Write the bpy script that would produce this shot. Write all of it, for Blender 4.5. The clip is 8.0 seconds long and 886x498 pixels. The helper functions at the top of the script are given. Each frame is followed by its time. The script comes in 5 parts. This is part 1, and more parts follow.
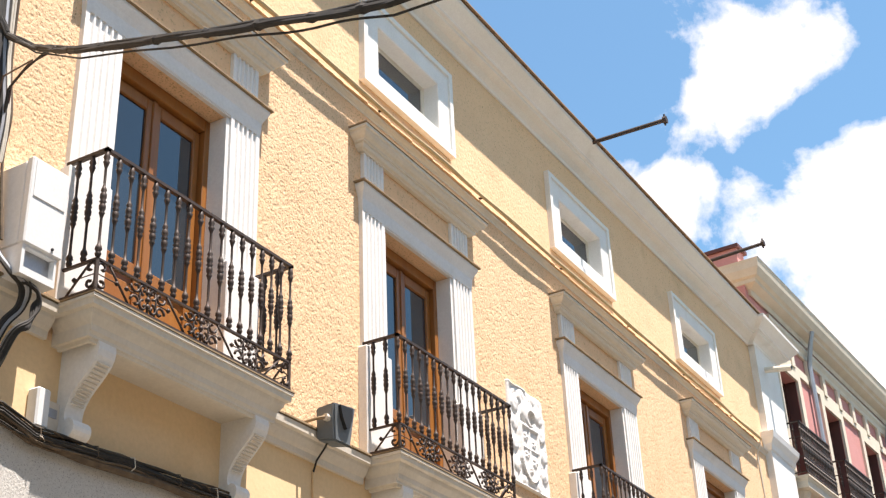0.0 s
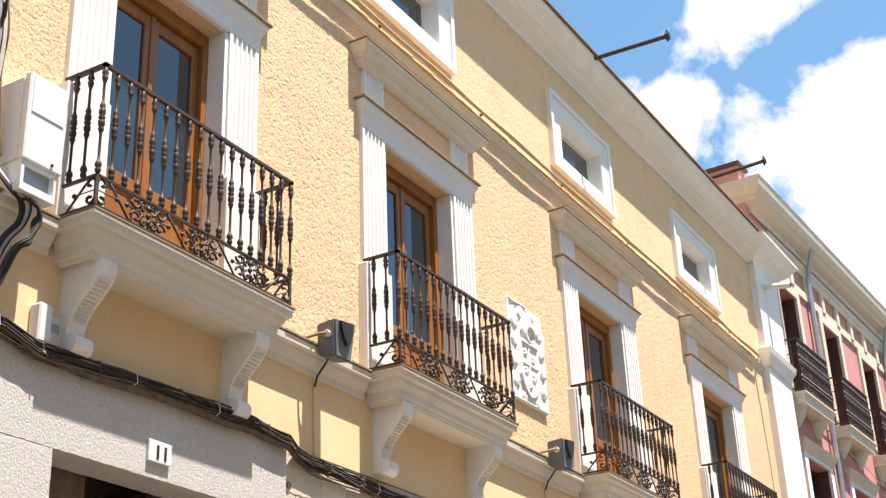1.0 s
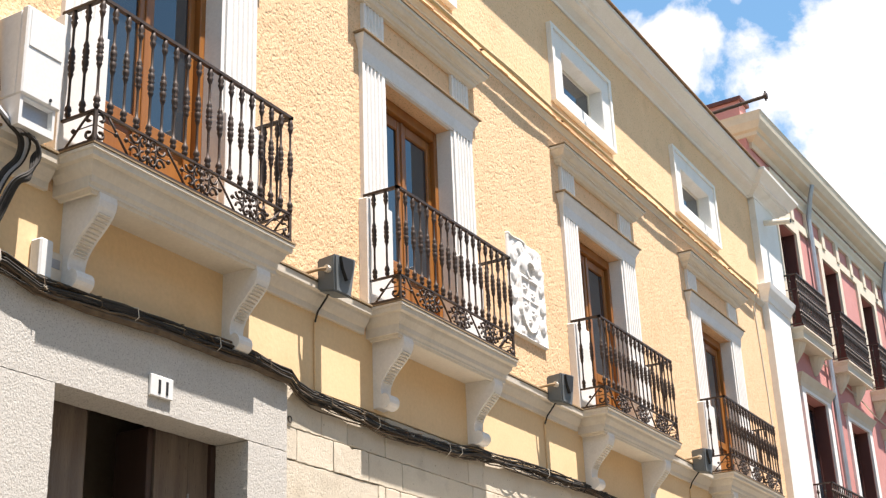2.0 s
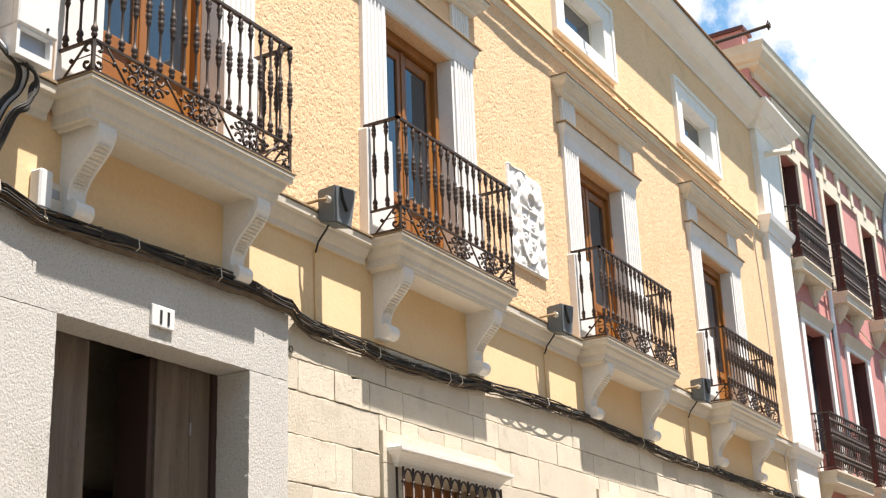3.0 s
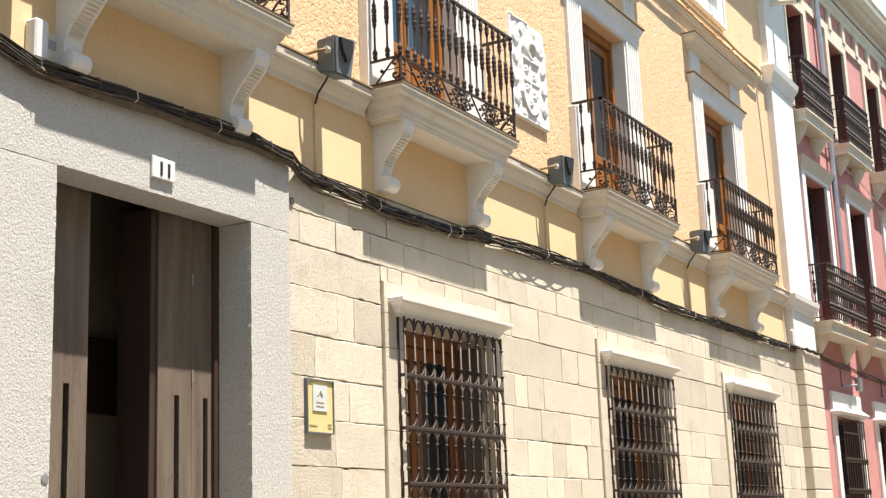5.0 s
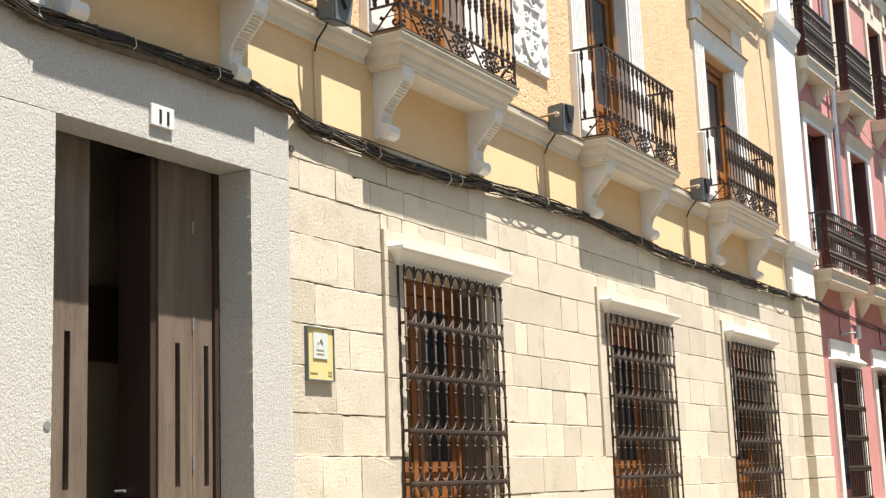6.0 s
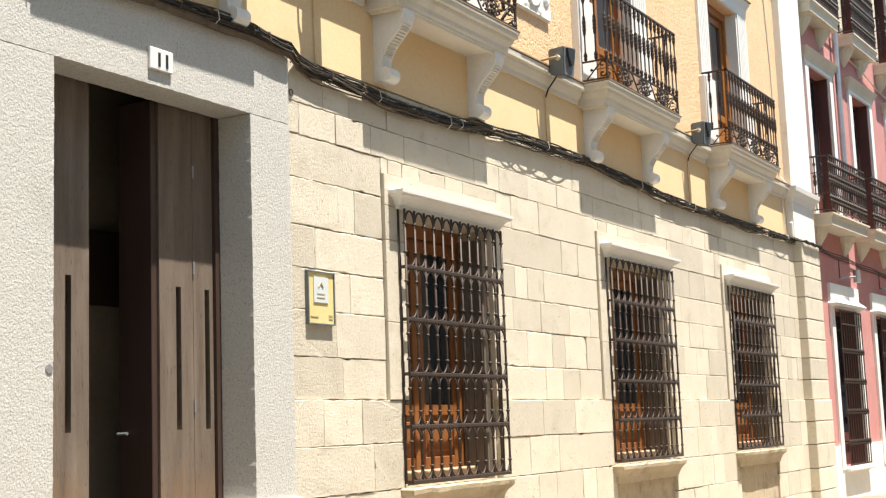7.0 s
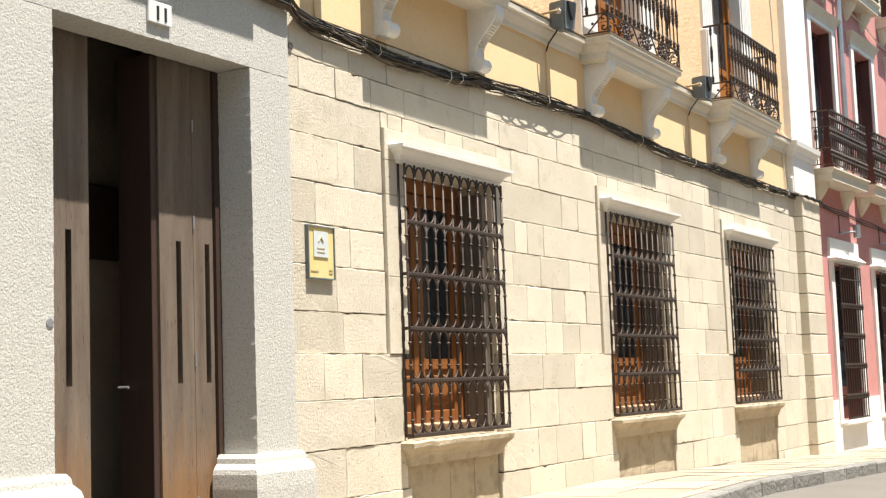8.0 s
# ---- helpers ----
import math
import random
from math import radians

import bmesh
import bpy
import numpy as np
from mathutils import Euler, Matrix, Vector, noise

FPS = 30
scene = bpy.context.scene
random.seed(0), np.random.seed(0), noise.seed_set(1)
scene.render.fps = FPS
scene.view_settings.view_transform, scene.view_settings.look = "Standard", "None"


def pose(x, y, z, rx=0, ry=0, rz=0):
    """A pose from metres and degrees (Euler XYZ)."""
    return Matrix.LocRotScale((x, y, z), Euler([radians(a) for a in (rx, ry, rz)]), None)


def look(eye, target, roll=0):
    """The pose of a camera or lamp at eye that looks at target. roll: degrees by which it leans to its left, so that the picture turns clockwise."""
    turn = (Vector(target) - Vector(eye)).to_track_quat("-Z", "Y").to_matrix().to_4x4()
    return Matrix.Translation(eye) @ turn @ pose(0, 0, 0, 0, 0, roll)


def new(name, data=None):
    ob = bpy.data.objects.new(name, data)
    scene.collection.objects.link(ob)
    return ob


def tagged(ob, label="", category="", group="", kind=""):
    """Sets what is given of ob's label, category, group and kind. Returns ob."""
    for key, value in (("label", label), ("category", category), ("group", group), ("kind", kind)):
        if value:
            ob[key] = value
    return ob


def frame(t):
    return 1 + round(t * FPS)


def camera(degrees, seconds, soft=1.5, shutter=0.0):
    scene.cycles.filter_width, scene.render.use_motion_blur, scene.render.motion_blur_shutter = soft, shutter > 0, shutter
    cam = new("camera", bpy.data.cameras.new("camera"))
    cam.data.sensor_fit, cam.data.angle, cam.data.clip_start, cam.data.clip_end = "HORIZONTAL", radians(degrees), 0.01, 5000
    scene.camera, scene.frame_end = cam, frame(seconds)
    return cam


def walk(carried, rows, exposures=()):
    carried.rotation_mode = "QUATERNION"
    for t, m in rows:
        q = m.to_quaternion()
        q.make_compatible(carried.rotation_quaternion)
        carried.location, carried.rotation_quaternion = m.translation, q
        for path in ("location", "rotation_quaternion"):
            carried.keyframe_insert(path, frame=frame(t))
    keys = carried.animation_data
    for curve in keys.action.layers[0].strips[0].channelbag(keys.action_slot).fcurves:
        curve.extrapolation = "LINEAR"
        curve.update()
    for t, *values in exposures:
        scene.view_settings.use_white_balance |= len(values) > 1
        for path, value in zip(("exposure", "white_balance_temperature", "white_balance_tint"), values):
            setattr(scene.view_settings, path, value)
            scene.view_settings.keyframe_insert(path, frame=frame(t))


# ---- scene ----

# ---- camera: stands in the street and tilts down ----
cam = camera(37.0, 8.0, soft=1.3)
EYE = (0.0, -6.0, 1.5)
TURNS = [
    (0.0, -60.862, 28.130, -2.564), (0.5, -60.769, 26.231, -2.445), (1.0, -60.675, 24.536, -2.358),
    (1.5, -60.610, 23.154, -2.308), (3.0, -60.409, 18.758, -2.216), (3.5, -60.335, 17.184, -2.193),
    (4.0, -60.270, 15.408, -2.167), (4.5, -60.195, 13.745, -2.149), (6.0, -60.053, 10.112, -2.115),
    (6.5, -60.009, 9.002, -2.105), (7.0, -59.954, 7.698, -2.093), (7.5, -59.921, 6.669, -2.071),
    (8.0, -59.885, 5.735, -2.040),
]
EXPOSURES = [(0.0, 1.31, 7080, 18), (4.5, 1.31, 7060, 14), (8.0, 1.29, 6980, 11)]
walk(cam, [(t, pose(*EYE, 90 + pitch, 0, yaw) @ pose(0, 0, 0, 0, 0, roll)) for t, yaw, pitch, roll in TURNS], EXPOSURES)

# ---- light ----
SUN = Vector((0.012, -0.43, 1.44)).normalized()
sun = new("sun", bpy.data.lights.new("sun", "SUN"))
sun.data.energy, sun.data.angle, sun.data.color = 5.0, radians(0.5), (1.0, 0.985, 0.95)
sun.matrix_world = look((0, -30, 60), Vector((0, -30, 60)) - SUN)

world = bpy.data.worlds.new("sky")
scene.world = world
world.use_nodes = True
wt = world.node_tree


def wnode(kind, **values):
    n = wt.nodes.new(kind)
    for key, value in values.items():
        setattr(n, key, value)
    return n


wback = wt.nodes["Background"]
sky = wnode("ShaderNodeTexSky", sky_type="NISHITA", sun_disc=False, sun_elevation=math.asin(SUN.z),
            sun_rotation=math.atan2(SUN.x, SUN.y), air_density=1.0, dust_density=0.6, ozone_density=1.5)
wcoord = wnode("ShaderNodeTexCoord")
wnoise = wnode("ShaderNodeTexNoise")
wnoise.inputs["Scale"].default_value = 11.0
wnoise.inputs["Detail"].default_value = 10
wnoise.inputs["Roughness"].default_value = 0.6
wnoise.inputs["Distortion"].default_value = 0.15
wt.links.new(wcoord.outputs["Generated"], wnoise.inputs["Vector"])
CLOUDS = [((0.809, 0.1825, 0.5588), 0.015, 0.062), ((0.8121, 0.1445, 0.5654), 0.015, 0.058), ((0.8046, 0.2211, 0.5511), 0.0, 0.03),
          ((0.8362, 0.2601, 0.4829), 0.02, 0.05), ((0.8613, 0.2201, 0.4579), 0.03, 0.062), ((0.8755, 0.1615, 0.4554), 0.03, 0.08),
          ((0.8997, 0.2153, 0.3798), 0.08, 0.13), ((0.8644, 0.1283, 0.4862), 0.015, 0.055)]
heap = None
# the cumulus heaps over the far end of the street: direction, inner and outer reach
for way, inner, outer in CLOUDS:
    dist = wnode("ShaderNodeVectorMath", operation="DISTANCE")
    dist.inputs[1].default_value = way
    wt.links.new(wcoord.outputs["Generated"], dist.inputs[0])
    near = wnode("ShaderNodeMapRange", interpolation_type="SMOOTHSTEP")
    near.inputs["From Min"].default_value, near.inputs["From Max"].default_value = outer, inner
    wt.links.new(dist.outputs["Value"], near.inputs["Value"])
    if heap:
        more = wnode("ShaderNodeMath", operation="MAXIMUM")
        wt.links.new(heap, more.inputs[0])
        wt.links.new(near.outputs["Result"], more.inputs[1])
        heap = more.outputs["Value"]
    else:
        heap = near.outputs["Result"]
wsum = wnode("ShaderNodeMath", operation="MULTIPLY_ADD")
wsum.inputs[1].default_value = 0.31
wt.links.new(heap, wsum.inputs[0])
wt.links.new(wnoise.outputs["Fac"], wsum.inputs[2])
wramp = wnode("ShaderNodeValToRGB")
wramp.color_ramp.elements[0].position, wramp.color_ramp.elements[1].position = 0.615, 0.765
wramp.color_ramp.elements[0].color = (0.03, 0.03, 0.03, 1)
wmix = wnode("ShaderNodeMix", data_type="RGBA")
wmix.inputs["B"].default_value = (10.5, 10.6, 10.8, 1)
wgain = wnode("ShaderNodeMix", data_type="RGBA", blend_type="MULTIPLY")
wgain.inputs["Factor"].default_value = 1.0
wgain.inputs["B"].default_value = (1.02, 1.69, 1.78, 1)
wt.links.new(sky.outputs["Color"], wgain.inputs["A"])
wt.links.new(wsum.outputs["Value"], wramp.inputs["Fac"])
# thin scattered cloud added out of view to neutralise blue shade, thinning out towards the far end of the street
wfield = wnode("ShaderNodeTexNoise")
wfield.inputs["Scale"].default_value = 3.2
wfield.inputs["Detail"].default_value = 8
wt.links.new(wcoord.outputs["Generated"], wfield.inputs["Vector"])
wfield_ramp = wnode("ShaderNodeMapRange", interpolation_type="SMOOTHSTEP")
wfield_ramp.inputs["From Min"].default_value, wfield_ramp.inputs["From Max"].default_value = 0.38, 0.62
wt.links.new(wfield.outputs["Fac"], wfield_ramp.inputs["Value"])
wfar = wnode("ShaderNodeVectorMath", operation="DISTANCE")
wfar.inputs[1].default_value = (0.84, 0.18, 0.51)
wt.links.new(wcoord.outputs["Generated"], wfar.inputs[0])
wfar_ramp = wnode("ShaderNodeMapRange", interpolation_type="SMOOTHSTEP")
wfar_ramp.inputs["From Min"].default_value, wfar_ramp.inputs["From Max"].default_value = 0.75, 1.05
wt.links.new(wfar.outputs["Value"], wfar_ramp.inputs["Value"])
wscatter = wnode("ShaderNodeMath", operation="MULTIPLY")
wt.links.new(wfield_ramp.outputs["Result"], wscatter.inputs[0])
wt.links.new(wfar_ramp.outputs["Result"], wscatter.inputs[1])
wthin = wnode("ShaderNodeMath", operation="MULTIPLY")
wthin.inputs[1].default_value = 0.75
wt.links.new(wscatter.outputs["Value"], wthin.inputs[0])
whaze_fill = wnode("ShaderNodeMix", data_type="RGBA")
whaze_fill.inputs["B"].default_value = (4.5, 4.1, 4.15, 1)
wt.links.new(wthin.outputs["Value"], whaze_fill.inputs["Factor"])
wt.links.new(wgain.outputs["Result"], whaze_fill.inputs["A"])
wt.links.new(wramp.outputs["Color"], wmix.inputs["Factor"])
wt.links.new(whaze_fill.outputs["Result"], wmix.inputs["A"])
wt.links.new(wmix.outputs["Result"], wback.inputs["Color"])
wback.inputs["Strength"].default_value = 0.055


# ---- materials ----
def material(name, base, other=None, rough=0.8, scale=6.0, mix=0.5, bump=0.0, bump_scale=40.0, metal=0.0, fine=None,
             specular=0.4, island=0.0, stretch=(1, 1, 1), detail=6.0, dirt=None, dirt_scale=1.2, dirt_at=(0.55, 0.75), speck=None, speck_scale=90.0, speck_at=(0.30, 0.38), bump_rough=0.62, bump_detail=4, foot=None):
    """Two colours mingled by coarse and fine noise, with bump; island: how far pieces differ in brightness."""
    m = bpy.data.materials.new(name)
    m.use_nodes = True
    nt = m.node_tree
    bsdf = nt.nodes["Principled BSDF"]
    bsdf.inputs["Metallic"].default_value = metal
    bsdf.inputs["Specular IOR Level"].default_value = specular
    link = nt.links.new
    geo = nt.nodes.new("ShaderNodeNewGeometry")
    mp = nt.nodes.new("ShaderNodeMapping")
    mp.inputs["Scale"].default_value = stretch
    link(geo.outputs["Position"], mp.inputs["Vector"])

    def noise_node(size, depth=detail):
        n = nt.nodes.new("ShaderNodeTexNoise")
        n.inputs["Scale"].default_value, n.inputs["Detail"].default_value = size, depth
        n.inputs["Roughness"].default_value = 0.62
        link(mp.outputs["Vector"], n.inputs["Vector"])
        return n

    coarse = noise_node(scale)
    ramp = nt.nodes.new("ShaderNodeValToRGB")
    ramp.color_ramp.elements[0].position, ramp.color_ramp.elements[1].position = 0.5 - mix / 2, 0.5 + mix / 2
    ramp.color_ramp.elements[0].color = (*base, 1)
    ramp.color_ramp.elements[1].color = (*(other or [c * 0.8 for c in base]), 1)
    link(coarse.outputs["Fac"], ramp.inputs["Fac"])
    colour = ramp.outputs["Color"]
    if dirt:
        patch = noise_node(dirt_scale)
        dr = nt.nodes.new("ShaderNodeValToRGB")
        dr.color_ramp.elements[0].position, dr.color_ramp.elements[1].position = dirt_at
        link(patch.outputs["Fac"], dr.inputs["Fac"])
        blend = nt.nodes.new("ShaderNodeMix")
        blend.data_type = "RGBA"
        blend.inputs["B"].default_value = (*dirt, 1)
        link(dr.outputs["Color"], blend.inputs["Factor"])
        link(colour, blend.inputs["A"])
        colour = blend.outputs["Result"]
    if foot:
        # paint worn away towards the foot: colour, full below, none above
        sep = nt.nodes.new("ShaderNodeSeparateXYZ")
        link(geo.outputs["Position"], sep.inputs["Vector"])
        rag = noise_node(5.0)
        add = nt.nodes.new("ShaderNodeMath")
        add.operation = "MULTIPLY_ADD"
        add.inputs[1].default_value = 0.9
        link(rag.outputs["Fac"], add.inputs[0])
        link(sep.outputs["Z"], add.inputs[2])
        fr = nt.nodes.new("ShaderNodeMapRange")
        fr.inputs["From Min"].default_value, fr.inputs["From Max"].default_value = foot[2] + 0.45, foot[1] + 0.45
        link(add.outputs["Value"], fr.inputs["Value"])
        worn = nt.nodes.new("ShaderNodeMix")
        worn.data_type = "RGBA"
        worn.inputs["B"].default_value = (*foot[0], 1)
        link(fr.outputs["Result"], worn.inputs["Factor"])
        link(colour, worn.inputs["A"])
        colour = worn.outputs["Result"]
    if speck:
        spots = noise_node(speck_scale, 2)
        sr = nt.nodes.new("ShaderNodeValToRGB")
        sr.color_ramp.elements[0].position, sr.color_ramp.elements[1].position = speck_at
        sr.color_ramp.elements[0].color, sr.color_ramp.elements[1].color = (1, 1, 1, 1), (0, 0, 0, 1)
        link(spots.outputs["Fac"], sr.inputs["Fac"])
        dot = nt.nodes.new("ShaderNodeMix")
        dot.data_type = "RGBA"
        dot.inputs["B"].default_value = (*speck, 1)
        link(sr.outputs["Color"], dot.inputs["Factor"])
        link(colour, dot.inputs["A"])
        colour = dot.outputs["Result"]
    grain = noise_node(fine or scale * 14)
    vary = nt.nodes.new("ShaderNodeMapRange")
    vary.inputs["To Min"].default_value, vary.inputs["To Max"].default_value = 0.86, 1.12
    link(grain.outputs["Fac"], vary.inputs["Value"])
    value = vary.outputs["Result"]
    if island:
        info = nt.nodes.new("ShaderNodeObjectInfo")
        per = nt.nodes.new("ShaderNodeMapRange")
        per.inputs["To Min"].default_value, per.inputs["To Max"].default_value = 1 - island, 1 + island * 0.5
        link(info.outputs["Random"], per.inputs["Value"])
        mul = nt.nodes.new("ShaderNodeMath")
        mul.operation = "MULTIPLY"
        link(value, mul.inputs[0])
        link(per.outputs["Result"], mul.inputs[1])
        value = mul.outputs["Value"]
    hsv = nt.nodes.new("ShaderNodeHueSaturation")
    link(colour, hsv.inputs["Color"])
    link(value, hsv.inputs["Value"])
    link(hsv.outputs["Color"], bsdf.inputs["Base Color"])
    rr = nt.nodes.new("ShaderNodeMapRange")
    rr.inputs["To Min"].default_value, rr.inputs["To Max"].default_value = max(0.02, rough - 0.12), min(1, rough + 0.1)
    link(coarse.outputs["Fac"], rr.inputs["Value"])
    link(rr.outputs["Result"], bsdf.inputs["Roughness"])
    if bump:
        b = nt.nodes.new("ShaderNodeBump")
        b.inputs["Distance"].default_value = bump
        b.inputs["Strength"].default_value = 1.0
        bn = noise_node(bump_scale, bump_detail)
        bn.inputs["Roughness"].default_value = bump_rough
        link(bn.outputs["Fac"], b.inputs["Height"])
        link(b.outputs["Normal"], bsdf.inputs["Normal"])
    return m


STUCCO = material("rough_ochre_stucco", (0.775, 0.512, 0.298), (0.83, 0.577, 0.356), 0.95, 3.0, bump=0.006, bump_scale=80, fine=45, speck=(0.43, 0.275, 0.14), speck_scale=66, speck_at=(0.34, 0.42), dirt=(0.70, 0.47, 0.265), dirt_scale=1.3, dirt_at=(0.52, 0.85))
SMOOTH = material("smooth_ochre_paint", (0.80, 0.60, 0.355), (0.75, 0.545, 0.315), 0.85, 2.0, bump=0.002, bump_scale=24, dirt=(0.68, 0.47, 0.25), dirt_at=(0.58, 0.85))
ATTIC = material("attic_ochre_stucco", (0.765, 0.50, 0.286), (0.815, 0.56, 0.34), 0.92, 2.4, bump=0.004, bump_scale=42, bump_detail=6, fine=40, dirt=(0.62, 0.415, 0.235), dirt_at=(0.54, 0.82), dirt_scale=1.6, speck=(0.50, 0.33, 0.18), speck_scale=40, speck_at=(0.30, 0.38))
WHITE = material("white_lime_paint", (0.80, 0.79, 0.76), (0.74, 0.72, 0.68), 0.75, 3.0, bump=0.002, bump_scale=60, dirt=(0.5, 0.46, 0.38), dirt_at=(0.62, 0.9))
LEDGE = material("weathered_cream_plaster", (0.66, 0.60, 0.50), (0.71, 0.665, 0.575), 0.85, 2.5, bump=0.003, bump_scale=40, dirt=(0.42, 0.355, 0.265), dirt_at=(0.60, 0.88), stretch=(1, 1, 0.5))
STONE = material("pale_limestone", (0.69, 0.625, 0.51), (0.61, 0.54, 0.425), 0.9, 2.2, bump=0.008, bump_scale=48, bump_rough=0.72, bump_detail=8, island=0.16, dirt=(0.49, 0.435, 0.34), dirt_at=(0.56, 0.76), dirt_scale=2.6, fine=44, speck=(0.34, 0.28, 0.19), speck_scale=26, speck_at=(0.275, 0.32))
SILLSTONE = material("weathered_brown_sill_stone", (0.42, 0.34, 0.235), (0.50, 0.42, 0.30), 0.92, 4.0, bump=0.012, bump_scale=24, bump_detail=7, dirt=(0.27, 0.21, 0.14), dirt_at=(0.50, 0.72), dirt_scale=3.0)
MORTAR = material("dusty_mortar", (0.12, 0.095, 0.065), (0.20, 0.165, 0.12), 0.95, 8.0)
GRANITE = material("speckled_grey_granite", (0.49, 0.475, 0.44), (0.58, 0.565, 0.525), 0.85, 40.0, bump=0.006, bump_scale=62, bump_detail=7, fine=150, speck=(0.30, 0.29, 0.265), speck_scale=85, speck_at=(0.33, 0.44), dirt=(0.42, 0.405, 0.36), dirt_at=(0.55, 0.85))
IRON = material("rusty_dark_iron", (0.036, 0.029, 0.025), (0.075, 0.047, 0.034), 0.58, 14.0, metal=0.25, bump=0.001, bump_scale=90)
WOOD = material("varnished_oak", (0.37, 0.155, 0.038), (0.25, 0.09, 0.021), 0.36, 5.0, bump=0.002, bump_scale=40, stretch=(1, 1, 0.12))
DOORWOOD = material("weathered_dark_door_wood", (0.115, 0.086, 0.067), (0.21, 0.168, 0.132), 0.42, 3.0, mix=0.4, stretch=(4, 4, 0.4), bump=0.004, bump_scale=30, dirt=(0.27, 0.16, 0.08), dirt_scale=0.9, dirt_at=(0.58, 0.82), speck=(0.03, 0.024, 0.02), speck_scale=26, speck_at=(0.29, 0.35), foot=((0.27, 0.14, 0.06), 0.55, 1.35))
REDWOOD = material("varnished_red_brown_wood", (0.31, 0.125, 0.04), (0.20, 0.07, 0.024), 0.4, 5.0, bump=0.002, bump_scale=40, stretch=(1, 1, 0.12))
# near-black colour that stands in for the gloom of the unlit rooms
DARK = material("dark_interior_gloom", (0.06, 0.055, 0.05), (0.08, 0.07, 0.06), 0.9, 2.0)
TILE = material("old_clay_tile", (0.30, 0.19, 0.11), (0.20, 0.14, 0.09), 0.9, 9.0, island=0.25)
BROWNCABLE = material("faded_brown_cable", (0.16, 0.115, 0.07), (0.07, 0.05, 0.035), 0.8, 14.0)
CABLE = material("black_cable_sheath", (0.014, 0.013, 0.012), (0.045, 0.040, 0.034), 0.75, 16.0)
PINK = material("dusky_pink_render", (0.58, 0.27, 0.25), (0.50, 0.22, 0.20), 0.9, 2.0, bump=0.004, bump_scale=30)
CREAM = material("cream_plaster_trim", (0.66, 0.60, 0.49), (0.58, 0.51, 0.40), 0.85, 2.5, bump=0.003, bump_scale=40)
SHUTTER = material("dark_red_shutter_paint", (0.10, 0.035, 0.03), (0.13, 0.05, 0.04), 0.55, 4.0, stretch=(1, 1, 0.2))
ZINC = material("dull_zinc", (0.32, 0.33, 0.35), (0.42, 0.43, 0.45), 0.45, 5.0, metal=0.6)
BOXWHITE = material("white_plastic", (0.72, 0.73, 0.72), (0.66, 0.67, 0.66), 0.45, 3.0)
GREYBOX = material("dark_grey_plastic", (0.125, 0.145, 0.155), (0.155, 0.175, 0.185), 0.5, 5.0)
PALEBLUE = material("pale_blue_grey_enamel", (0.60, 0.64, 0.64), (0.55, 0.59, 0.60), 0.5, 6.0)
GOLDBAR = material("dull_bronze_lettering", (0.46, 0.37, 0.19), (0.52, 0.43, 0.24), 0.6, 12.0)
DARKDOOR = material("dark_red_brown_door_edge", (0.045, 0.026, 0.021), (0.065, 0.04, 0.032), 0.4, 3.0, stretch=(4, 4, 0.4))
BLACK = material("black_recess", (0.012, 0.012, 0.012), (0.02, 0.02, 0.02), 0.6, 5.0)
BRASS = material("pale_gold_plate", (0.66, 0.53, 0.22), (0.72, 0.62, 0.32), 0.4, 5.0)
ASPHALT = material("worn_asphalt", (0.125, 0.113, 0.097), (0.155, 0.142, 0.124), 0.95, 1.2, bump=0.004, bump_scale=120, fine=90)
KERB = material("rough_granite_kerb", (0.19, 0.185, 0.17), (0.27, 0.26, 0.24), 0.9, 6.0, bump=0.05, bump_scale=15, bump_detail=7, island=0.3)
PAVING = material("worn_pale_flagstone", (0.36, 0.31, 0.24), (0.30, 0.25, 0.19), 0.9, 2.0, bump=0.006, bump_scale=30, island=0.16, dirt=(0.26, 0.21, 0.15), dirt_at=(0.50, 0.72))


def glass_material():
    m = bpy.data.materials.new("window_glass")
    m.use_nodes = True
    b = m.node_tree.nodes["Principled BSDF"]
    b.inputs["Base Color"].default_value = (0.02, 0.03, 0.04, 1)
    b.inputs["Roughness"].default_value = 0.03
    b.inputs["IOR"].default_value = 1.65
    b.inputs["Specular IOR Level"].default_value = 0.9
    return m


GLASS = glass_material()
TAUPE = material("grey_brown_shutter_paint", (0.135, 0.118, 0.103), (0.165, 0.145, 0.128), 0.6, 4.0, stretch=(1, 1, 0.2))
TERRACOTTA = material("pale_terracotta", (0.50, 0.33, 0.22), (0.42, 0.27, 0.17), 0.85, 8.0)
CONDUIT = material("ochre_painted_conduit", (0.62, 0.47, 0.27), (0.46, 0.34, 0.19), 0.85, 9.0)
LIP = material("brown_tile_lip", (0.24, 0.17, 0.095), (0.34, 0.25, 0.15), 0.9, 9.0)

# ---- building helpers ----
INVERSE = {}


def link_mesh(name, bm, mat, smooth=False):
    bmesh.ops.recalc_face_normals(bm, faces=bm.faces)
    me = bpy.data.meshes.new(name)
    bm.to_mesh(me)
    bm.free()
    me.materials.append(mat)
    if smooth:
        for p in me.polygons:
            p.use_smooth = True
    return me


def thing(name, m=None, local=False, **tags):
    """An Empty at a thing's base; its parts are given in world places, or, if local, in its own."""
    ob = new(name)
    m = m or Matrix()
    ob.matrix_basis = m
    ob.empty_display_size = 0.2
    INVERSE[ob.name] = Matrix() if local else m.inverted()
    return tagged(ob, **tags)


def part(name, bm, mat, parent, label="", smooth=False):
    ob = new(name, link_mesh(name, bm, mat, smooth))
    ob.parent = parent
    ob.matrix_parent_inverse = INVERSE.get(parent.name, Matrix())
    return tagged(ob, label=label)


